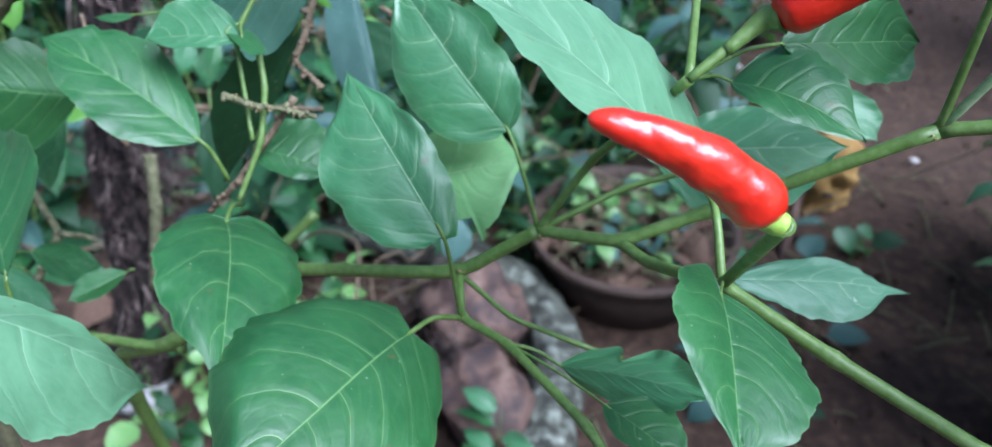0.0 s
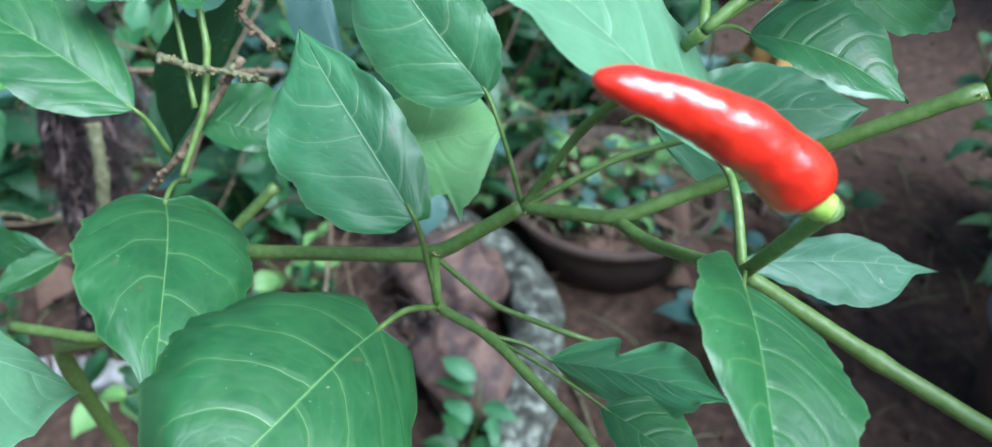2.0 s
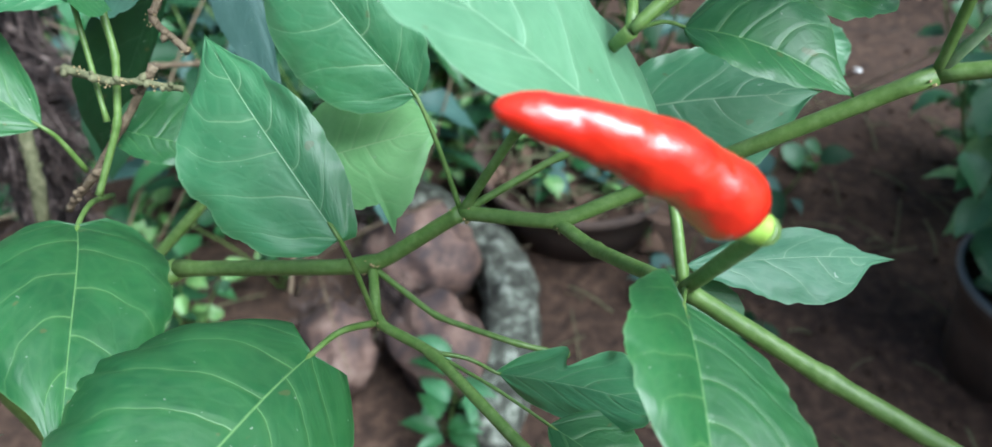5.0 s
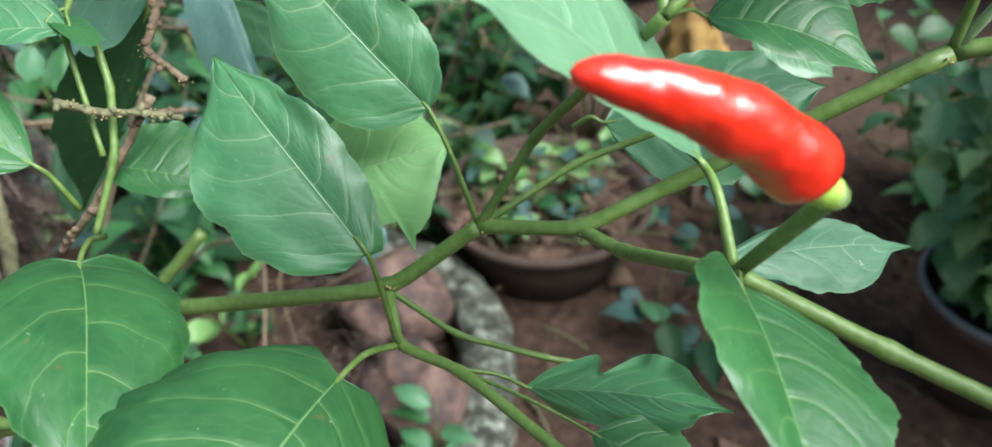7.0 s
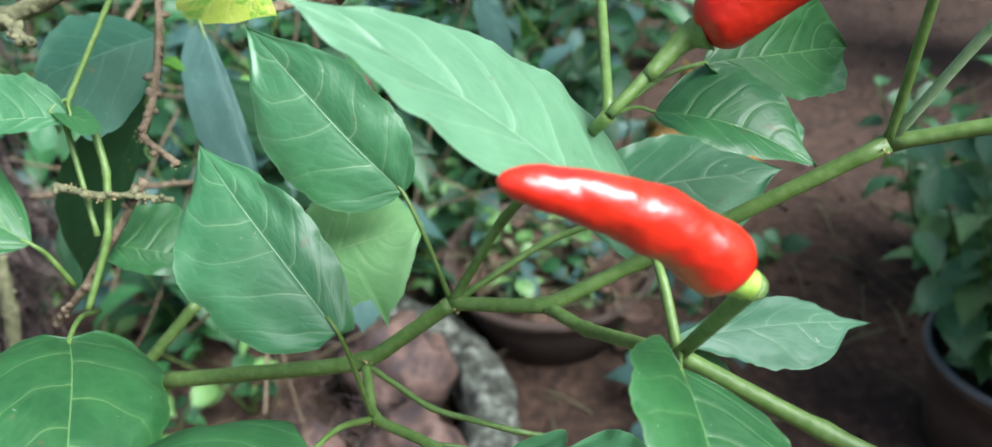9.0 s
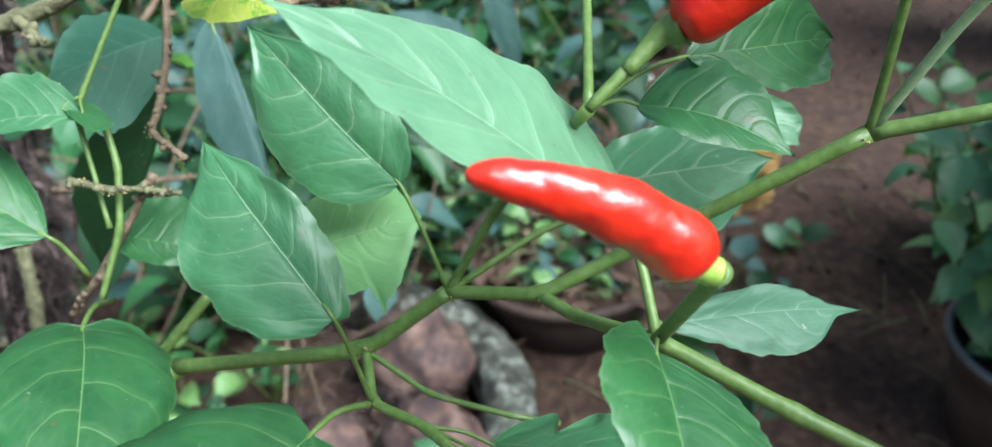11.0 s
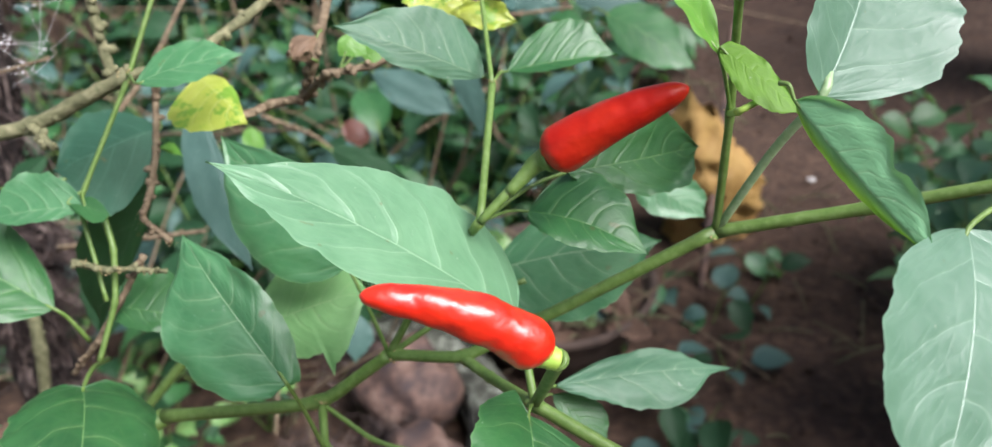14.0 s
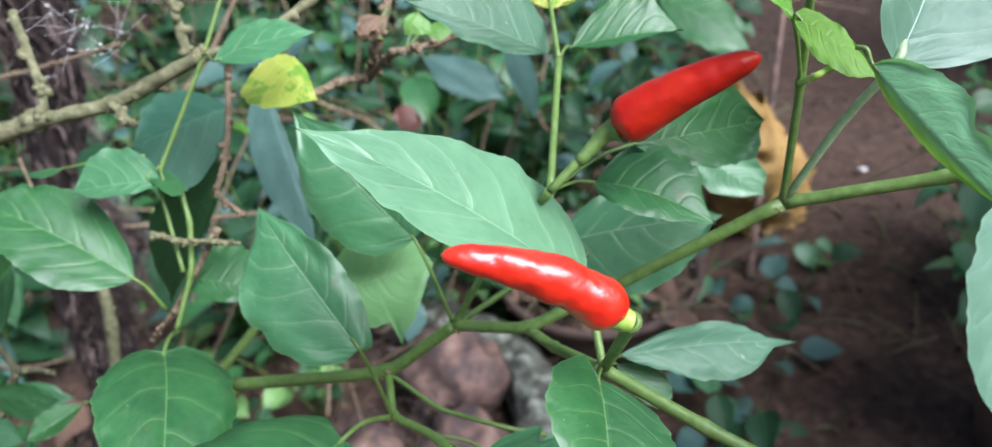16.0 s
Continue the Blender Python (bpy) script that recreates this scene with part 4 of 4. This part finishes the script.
bm = bmesh.new()
ticks = [-60, -20, -8, -4] + [-2.5 + 0.04 * i for i in range(126)] + [4, 8, 20, 60]
rows = [[bm.verts.new((x, y + 1.2, ground_height(x, y + 1.2))) for x in ticks] for y in ticks]
for a, b in zip(rows, rows[1:]):
    for j in range(len(ticks) - 1):
        bm.faces.new((a[j], a[j + 1], b[j + 1], b[j]))
ground = tagged(finish("ground", bm, soil), "bare red-brown garden soil with crumbs and litter", "ground", kind="structure")

grey_plastic = plain("grey_plastic", [(0.3, (0.12, 0.135, 0.14)), (0.7, (0.20, 0.22, 0.225))], 40, 0.45, 0.2, 0.001)


def pot(place, radius, height, material, label, rim=None):
    x, y = place
    ob = base_point("plant_pot", (x, y, 0), label, "pot")
    bm = bmesh.new()
    prof = [(0.0, 0.0), (0.72, 0.0), (0.86, 0.55), (0.94, 0.86), (1.0, 0.87), (1.02, 0.93), (1.0, 1.0), (0.97, 1.0), (0.93, 0.9), (0.88, 0.78), (0.0, 0.78)]
    rings = [[bm.verts.new((radius * r * math.cos(a), radius * r * math.sin(a), height * h)) for a in [2 * math.pi * k / 48 for k in range(48)]] if r else [bm.verts.new((0, 0, height * h))] for r, h in prof[:-1]]
    for p, q in zip(rings, rings[1:]):
        for k in range(48):
            if len(p) == 1:
                bm.faces.new((p[0], q[k], q[(k + 1) % 48]))
            else:
                bm.faces.new((p[k], q[k], q[(k + 1) % 48], p[(k + 1) % 48]))
    finish("wall", bm, material, ob)
    if rim:
        bm = bmesh.new()
        ring = [Vector((radius * 1.01 * math.cos(a), radius * 1.01 * math.sin(a), height)) for a in [2 * math.pi * k / 48 for k in range(49)]]
        tube(bm, ring, lambda u: 0.005, 10)
        finish("rim", bm, rim, ob, "pale grey rim")
    bm = bmesh.new()
    bmesh.ops.create_circle(bm, cap_ends=True, segments=40, radius=radius * 0.9)
    for v in bm.verts:
        v.co.z = height * 0.8
    finish("soil", bm, soil, ob)
    return ob

pot((0.204, 0.947), 0.155, 0.12, pot_clay, "dark clay flower pot filled with soil and litter")
pot((0.694, 0.604), 0.10, 0.15, pot_clay, "brown flower pot with a pale rim and a leafy plant", grey_plastic)


def lump(name, part_name, points, radius, material, label, category, wob=0.2, sides=28):
    ob = base_point(name, points[0], label, category)
    bm = bmesh.new()
    tube(bm, smooth_line([local(ob, p) for p in points], 10), radius, sides, wob, points[0][0] * 7)
    finish(part_name, bm, material, ob)
    return ob


# lichen-covered log, coconut husks, trunk with hanging fibres
lump("log", "trunk", [(-0.26, 1.05, 0.04), (-0.094, 0.967, 0.045), (0.010, 0.905, 0.045), (0.070, 0.808, 0.045), (0.080, 0.708, 0.042), (0.055, 0.600, 0.040), (0.03, 0.53, 0.035)], lambda u: 0.036 * (1 if 0.03 < u < 0.97 else 0.8), lichen, "bent log mottled with grey-white lichen, lying on the soil", "log", 0.3)


def husk(a, b, r):
    ob = lump("coconut_husk", "shell", [a, tuple(Vector(a).lerp(Vector(b), 0.5) + Vector((0, 0, 0.01))), b], lambda u: r * (max(0.02, math.sin(math.pi * (0.04 + 0.92 * u))) ** 0.55), husk_skin, "weathered pinkish-brown coconut husk on the soil", "husk", 0.35, 40)
    bm = bmesh.new()
    p, q = local(ob, a), local(ob, b)
    for _ in range(120):
        u = chance.uniform(-0.05, 0.25)
        s = p.lerp(q, u) + Vector((chance.uniform(-1, 1), chance.uniform(-1, 1), chance.uniform(0, 1))).normalized() * r * 0.8
        e = s + Vector((chance.uniform(-1, 1), chance.uniform(-1, 1), chance.uniform(-0.4, 0.6))) * r * 0.6
        tube(bm, smooth_line([s, (s + e) / 2 + Vector((0, 0, chance.uniform(-0.2, 0.2) * r)), e], 3), lambda v: 0.0006, 4)
    tagged(finish("fibre", bm, fibre, ob), "coarse brown husk fibres", kind="stuff")
    return ob


husk((-0.10, 0.86, 0.06), (0.035, 0.77, 0.06), 0.062)
husk((-0.06, 0.72, 0.055), (0.03, 0.60, 0.045), 0.055)
husk((-0.16, 0.74, 0.04), (-0.12, 0.62, 0.04), 0.045)

trunk_line = [Vector(p) for p in ((-0.470, 0.730, -0.020), (-0.426, 0.730, 0.238), (-0.395, 0.730, 0.415), (-0.375, 0.730, 0.520), (-0.245, 0.730, 1.200))]
trunk = lump("palm_trunk", "bark", [tuple(p) for p in trunk_line], lambda u: 0.021 + 0.004 * math.sin(9 * u), bark, "dark rotting palm stump with shaggy hanging fibres", "trunk", 0.8, 40)


def on_trunk(z):
    """The middle of the trunk at a height, from its foot."""
    for p, q in zip(trunk_line, trunk_line[1:]):
        if z <= q.z:
            break
    return p.lerp(q, (z - p.z) / (q.z - p.z)) - trunk.location


for k in range(7):
    a, reach = -2.9 + 0.46 * k, chance.uniform(0.020, 0.028)
    low, high = chance.uniform(0.0, 0.05), chance.uniform(0.35, 1.1)
    bm = bmesh.new()
    line = []
    for i in range(16):
        z = low + (high - low) * i / 15
        b = a + 2.2 * noise.noise(Vector((z * 3, k * 4.1, 0)))
        r = reach + 0.014 * noise.noise(Vector((z * 6, k * 2.7, 5)))
        line.append(on_trunk(z) + Vector((r * math.cos(b), r * math.sin(b), 0)))
    tube(bm, smooth_line(line, 4), lambda u: 0.003 + 0.005 * math.sin(math.pi * min(1, 0.1 + u)) ** 0.6, 10, 1.1, k * 3.7)
    finish("root", bm, bark, trunk, "dark twisted aerial root")
bm = bmesh.new()
for k in range(760):
    a, z = chance.uniform(-3.0, 0.6), chance.uniform(0.10, 0.75)
    r = 0.024 + chance.uniform(0, 0.010)
    s = on_trunk(z) + Vector((r * math.cos(a), r * math.sin(a), 0))
    e = s + Vector((chance.gauss(0.004, 0.010), chance.gauss(-0.006, 0.008), -chance.uniform(0.02, 0.10)))
    bend = 0.009
    if k < 240:
        z = 0.42 + chance.uniform(-0.05, 0.05)
        s = on_trunk(z) + Vector((chance.uniform(0.0, 0.03), -0.03, 0))
        e = s + Vector((chance.uniform(0.015, 0.06), chance.uniform(-0.02, 0.01), -chance.uniform(0.01, 0.075)))
        bend = 0.014
    m = s.lerp(e, 0.4) + Vector((chance.gauss(0, bend), chance.gauss(0, bend), chance.gauss(0, bend)))
    n2 = s.lerp(e, 0.75) + Vector((chance.gauss(0, bend), chance.gauss(0, bend), chance.gauss(0, bend)))
    tube(bm, smooth_line([s, m, n2, e], 3), lambda v, w=0.0003 + 0.0016 * chance.random() ** 2: w * (1 - 0.7 * v), 4)
tagged(finish("fibre", bm, fibre, trunk, "shaggy grey-brown fibres"), kind="stuff")

# yellow bag
def bag(x, y):
    ob = base_point("cloth_bag", (x, y, 0), "crumpled yellow printed bag standing on the soil", "bag")
    bm = bmesh.new()
    rings = []
    for i in range(25):
        v = i / 24
        ring = []
        for k in range(40):
            a = 2 * math.pi * k / 40
            q = Vector((math.cos(a), math.sin(a), 0))
            fold = 0.5 - 1.6 * abs(noise.noise(Vector((q.x * 2.2 + v, q.y * 2.2, v * 3.5)))) + 0.5 - 2.2 * abs(noise.noise(Vector((q.x * 4 - v, q.y * 4 + 3, v * 7))))
            r = (0.060 + 0.02 * math.sin(math.pi * min(1, v * 1.1))) * (1 - 0.5 * max(0, v - 0.6) / 0.4) * (0.85 + 0.30 * fold * (1 - 0.55 * v))
            ring.append(bm.verts.new((q.x * r * 1.35 - 0.03 * v, q.y * r * 0.9, (0.255 - 0.035 * q.x) * v * (1 + 0.14 * noise.noise(q * 1.7 + Vector((0, 0, v)))))))
        rings.append(ring)
    for p, q in zip(rings, rings[1:]):
        for k in range(40):
            bm.faces.new((p[k], p[(k + 1) % 40], q[(k + 1) % 40], q[k]))
    finish("sack", bm, yellow_cloth, ob)
    for px, pz, w in ((-0.03, 0.06, 0.03), (-0.025, 0.085, 0.02), (0.02, 0.05, 0.018)):
        bm = bmesh.new()
        bmesh.ops.create_cube(bm, size=1, matrix=Matrix.Translation((px, -0.066, pz)) @ Matrix.Diagonal((w, 0.002, 0.008, 1)))
        finish("print", bm, dark_plastic, ob, "dark printed bar")
    return ob


bag(0.548, 1.18)

# thin stick leaning in front of the bag
lump("stick", "shaft", [(0.470, 1.011, -0.01), (0.526, 1.130, 0.135), (0.612, 1.313, 0.342)], lambda u: 0.007 - 0.002 * u, husk_skin, "thin brown stick standing in front of the yellow bag", "stick", 0.2, 10)

# fallen pepper and single dead leaves
fallen = base_point("fallen_chili", (0.323, 0.686, 0.0), "small red chili fallen on the soil", "chili")
bm = bmesh.new()
tube(bm, smooth_line([Vector((-0.008, 0.005, 0.014)), Vector((0, 0, 0.012)), Vector((0.01, -0.008, 0.012))], 6), lambda u: 0.006 * max(0.1, math.sin(math.pi * (0.08 + 0.84 * u))) ** 0.6, 14, 0.1)
finish("fruit", bm, chili_red, fallen)

dead_blades = []
for k in range(5):
    bm = bmesh.new()
    blade(bm, Vector((0, 0, 0)), Vector((1, 0, 0.05)), Vector((0.45, 0.2 + 0.05 * k, 0.10 * k)), Vector((0.45, -0.25, 0.12)), 0.12 * (k - 1.5), 1.2, -0.5, 0, 5.3 * k, 10, 4, 0.45)
    data = bpy.data.meshes.new("dead_leaf")
    bm.to_mesh(data)
    bm.free()
    data.materials.append(dead_leaf)
    dead_blades.append(data)


def fallen_leaf(x, y, size, turn, z=0.006):
    ob = new("dead_leaf", dead_blades[int(chance.random() * 5)])
    ob.matrix_basis = pose(x, y, z + ground_height(x, y), chance.uniform(-15, 15), chance.uniform(-12, 12), turn) @ Matrix.Scale(size, 4)
    return tagged(ob, "dry curled brown leaf lying on the soil", "dead leaf", "fallen leaves")


fallen_leaf(0.385, 0.66, 0.085, 80)
for k in range(60):
    x = chance.uniform(-0.7, 0.35)
    fallen_leaf(x, chance.uniform(0.5, 1.9), chance.uniform(0.03, 0.09), chance.uniform(0, 360))
for k in range(34):
    a, r = chance.uniform(0, 6.3), 0.10 * chance.random() ** 0.5
    fallen_leaf(0.204 + r * 1.3 * math.cos(a), 0.947 + r * 1.3 * math.sin(a), chance.uniform(0.04, 0.08), chance.uniform(0, 360), 0.102)

packet = base_point("plastic_packet", (-0.495, 0.70, 0.0), "torn white plastic packet with brown stripes on the soil", "packet")
bm = bmesh.new()
grid = [[bm.verts.new((-0.07 + 0.14 * i / 16, -0.03 + 0.06 * j / 6 + 0.008 * noise.noise(Vector((i * 0.6, j, 1))), 0.03 + 0.016 * noise.noise(Vector((i * 0.35, j * 0.5, 4))) - 0.0016 * (j - 3) ** 2)) for j in range(7)] for i in range(17)]
for p, q in zip(grid, grid[1:]):
    for j in range(6):
        bm.faces.new((p[j], q[j], q[j + 1], p[j + 1]))
bmesh.ops.solidify(bm, geom=bm.faces[:], thickness=0.012)
finish("sheet", bm, white_plastic, packet)
for k in range(6):
    bm = bmesh.new()
    bmesh.ops.create_cube(bm, size=1, matrix=Matrix.Translation((-0.062 + 0.015 * k, -0.018 + 0.002 * k, 0.047)) @ Euler((0.5, 0, 0.25)).to_matrix().to_4x4() @ Matrix.Diagonal((0.006, 0.022, 0.002, 1)))
    finish("stripe", bm, pot_clay, packet, "brown printed stripe")

# dry stalks in the pot
bm = bmesh.new()
for _ in range(170):
    a, r, turn, l = chance.uniform(0, 6.3), 0.13 * chance.random() ** 0.5, chance.uniform(0, 6.3), chance.uniform(0.02, 0.08)
    p = Vector((0.204 + r * math.cos(a), 0.947 + r * math.sin(a), 0.100 + chance.uniform(0, 0.02)))
    q = p + Vector((math.cos(turn) * l, math.sin(turn) * l, chance.uniform(-0.004, 0.03)))
    tube(bm, smooth_line([p, (p + q) / 2 + Vector((0, 0, 0.006)), q], 3), lambda u, k=chance.uniform(0.0005, 0.0016): k, 5)
tagged(finish("straw_litter", bm, wood_stem), "dry stalks and straw lying in the clay pot", "straw", kind="stuff")

# small pale bits on the soil
def bit(name, part_name, place, size, material, label, category, flat):
    ob = base_point(name, place, label, category)
    bm = bmesh.new()
    bmesh.ops.create_icosphere(bm, subdivisions=3, radius=1.0)
    for v in bm.verts:
        k = 1 + 0.9 * noise.noise(v.co * 1.6 + Vector(place) * 9) + 0.4 * noise.noise(v.co * 4)
        v.co = Vector((v.co.x * k, v.co.y * k, v.co.z * k * flat)) * size
    finish(part_name, bm, material, ob)
    return ob


bit("plastic_scrap", "sheet", (0.797, 1.282, 0.015), 0.007, white_plastic, "crumpled scrap of white plastic on the soil", "plastic", 0.4)
bit("plastic_scrap", "sheet", (0.523, 1.644, 0.030), 0.020, white_plastic, "crumpled scrap of white plastic among the weeds", "plastic", 0.6)
blue_plastic = plain("blue_plastic", [(0.3, (0.30, 0.42, 0.50)), (0.7, (0.45, 0.56, 0.62))], 40, 0.4, 0.3, 0.002)
bit("plastic_scrap", "sheet", (0.56, 1.32, 0.02), 0.035, blue_plastic, "crumpled pale blue plastic bag beside the yellow bag", "plastic", 0.8)
bit("stone", "block", (-0.671, 1.037, 0.012), 0.020, lichen, "pale grey stone on the soil beside the stump", "stone", 0.6)

# twigs and soil crumbs
bm = bmesh.new()
for _ in range(260):
    x, y, a, l = chance.uniform(-0.7, 0.9), chance.uniform(0.45, 2.0), chance.uniform(0, 6.3), chance.uniform(0.02, 0.12)
    p = Vector((x, y, ground_height(x, y) + 0.004))
    q = p + Vector((math.cos(a) * l, math.sin(a) * l, chance.uniform(0, 0.015)))
    tube(bm, smooth_line([p, (p + q) / 2 + Vector((0, 0, 0.006)), q], 3), lambda u, k=chance.uniform(0.0006, 0.002): k, 5)
tagged(finish("twig_litter", bm, wood_stem), "thin dry twigs scattered over the soil", "twigs", kind="stuff")
bm = bmesh.new()
for _ in range(1500):
    x, y = chance.uniform(-0.6, 1.6), chance.uniform(0.45, 2.6)
    r = chance.uniform(0.002, 0.009) * chance.random() + 0.0015
    m = Matrix.Translation((x, y, ground_height(x, y) + r * 0.3)) @ Euler((chance.random() * 6, chance.random() * 6, 0)).to_matrix().to_4x4() @ Matrix.Diagonal((1, chance.uniform(0.6, 1), chance.uniform(0.5, 0.9), 1))
    bmesh.ops.create_icosphere(bm, subdivisions=1, radius=r, matrix=m)
tagged(finish("soil_crumbs", bm, soil, smooth=False), "crumbs of red-brown soil", "soil crumbs", kind="stuff")

# added plain walls, unseen, close the garden behind and beside the camera, blocking skylight
plaster = plain("plaster", [(0.3, (0.30, 0.28, 0.25)), (0.7, (0.45, 0.43, 0.39))], 3, 0.9, 0.4, 0.01)
for name, x, y, w, d in (("unseen_wall_south", 0, -4.2, 9.0, 0.2), ("unseen_wall_west", -4.4, 1.0, 0.2, 10.2), ("unseen_wall_north", 0, 6.2, 9.0, 0.2)):
    bm = bmesh.new()
    bmesh.ops.create_cube(bm, size=1, matrix=Matrix.Translation((x, y, 0.95)) @ Matrix.Diagonal((w, d, 2.0, 1)))
    tagged(finish(name, bm, plaster, smooth=False), "plain weathered plaster wall, unseen, added to block skylight", "wall", kind="structure")

# brown vines hanging between the weeds
vines = random.Random(5)
bm = bmesh.new()
for k in range(110):
    x, y = vines.uniform(-1.0, 0.25), vines.uniform(0.75, 2.3)
    z, a, l = vines.uniform(0.02, 0.45), vines.uniform(0, 6.3), vines.uniform(0.15, 0.5)
    if k % 3 == 0:
        a, z = vines.uniform(-0.6, 0.6), 0.0
    run = [Vector((x, y, z))]
    step = Vector((math.cos(a), math.sin(a), vines.uniform(-0.5, 0.9) if k % 3 else vines.uniform(1.0, 2.5))) * (l / 5)
    for _ in range(5):
        step += Vector((vines.gauss(0, 1), vines.gauss(0, 1), vines.gauss(0, 0.8))) * (l / 14)
        q = run[-1] + step
        run.append(Vector((q.x, q.y, max(q.z, 0.012))))
    tube(bm, smooth_line(run, 5), lambda u, w=vines.uniform(0.001, 0.0038): w * (1 - 0.5 * u), 6, 0.3, k)
tagged(finish("vine_tangle", bm, brown_stem), "tangle of dry brown vines among the weeds", "vines", kind="stuff")

# plants behind
chance.seed(21)
for k in range(40):
    y = chance.uniform(2.0, 3.6)
    weed("shrub", (chance.uniform(-0.9 * y, 0.16 * y), y, 0), chance.uniform(0.4, 0.8), 4, 10, chance.uniform(0.13, 0.2), (4, 4, 5, 0), 0.32 if k % 3 else 0.22, "dark leafy shrub at the back of the garden", "shrub", group="shrubs at the back")
chance.seed(31)
for k in range(84):
    y = chance.uniform(0.95, 2.1)
    x = chance.uniform(-0.9 * y, 0.36 * y)
    if math.hypot(x - 0.204, y - 0.947) < 0.2:
        y += 0.3
    weed("weed", (x, y, 0), chance.uniform(0.18, 0.48), 3, 9, chance.uniform(0.06, 0.12), (0, 4, 4, 5, 4), 0.32 if k % 2 else 0.22, "leafy green weed growing from the soil", "weed", group="weeds behind the pot")
chance.seed(32)
for k in range(30):
    x, y = chance.choice(((chance.uniform(-0.65, -0.2), chance.uniform(0.6, 1.15)), (chance.uniform(-0.15, 0.12), chance.uniform(1.0, 1.2)), (chance.uniform(0.10, 0.2), chance.uniform(1.08, 1.2))))
    if -0.60 < x < -0.42 and y < 0.85:
        y += 0.28
    weed("creeper", (x, y, 0), chance.uniform(0.08, 0.2), 3, 6, chance.uniform(0.03, 0.05), (0, 6, 6, 4), 0.32, "low creeping plant with small spotted leaves", "creeper", group="low creepers")
chance.seed(33)
for x, y in ((0.333, 0.744), (0.379, 0.724), (0.57, 1.03), (0.52, 0.93), (0.455, 0.926), (0.43, 0.80), (0.30, 0.84), (0.31, 0.68), (0.40, 0.98), (0.28, 0.95)):
    weed("seedling", (x + chance.uniform(-0.02, 0.02), y + chance.uniform(-0.02, 0.02), 0), chance.uniform(0.05, 0.11), 2, 2, chance.uniform(0.05, 0.075), (5, 1, 5, 4), 0.32, "small seedling with blue-green leaves", "seedling", group="seedlings on the soil", spread=1.2)
chance.seed(34)
weed("potted_plant", (0.69, 0.63, 0.11), 0.27, 36, 9, 0.064, (1, 6, 9), 0.32, "bushy dark green plant growing in the brown pot", "plant", 0.42)
weed("potted_plant", (0.86, 0.95, 0.0), 0.32, 20, 10, 0.06, (0, 9, 0), 0.32, "bushy dark green plant on the soil", "plant", 0.6)
weed("weed", (-0.01, 0.555, 0.03), 0.10, 3, 5, 0.05, (1, 0), 0.22, "small weed with narrow pale green leaves", "weed")
# shrub added at the right edge to throw shade on the soil
weed("shrub", (1.22, 0.66, 0.0), 0.75, 9, 12, 0.10, (0, 4), 0.32, "tall dark shrub added at the edge to shade the soil", "shrub", 0.25)
# unseen shrub, placed towards the sun to darken the near soil
weed("shrub", (1.00, 0.33, 0.0), 1.3, 30, 16, 0.15, (4, 4, 0), 0.32, "tall dense dark shrub added out of view to shade the soil", "shrub", 0.17)
# more shrubs added out of view, whose shade falls on the far soil
for x, y in ((1.60, 1.62), (1.95, 2.25), (2.1, 1.2)):
    weed("shrub", (x, y, 0.0), 1.25, 12, 14, 0.15, (4, 4, 0), 0.32, "tall dark shrub added out of view to shade the far soil", "shrub", 0.22, "shrubs at the edge of the soil")
chance.seed(77)
for dx, dy in ((-0.09, 0.03), (-0.05, -0.05), (0.02, 0.06), (0.06, -0.02), (-0.02, 0.02), (0.09, 0.05), (-0.08, 0.09), (0.03, -0.08)):
    weed("creeper", (0.204 + dx, 0.947 + dy, 0.094), chance.uniform(0.04, 0.10), 3, 5, chance.uniform(0.03, 0.05), (6, 6, 0, 5), 0.32, "low creeping plant with small spotted leaves in the pot", "creeper", group="creepers in the pot")
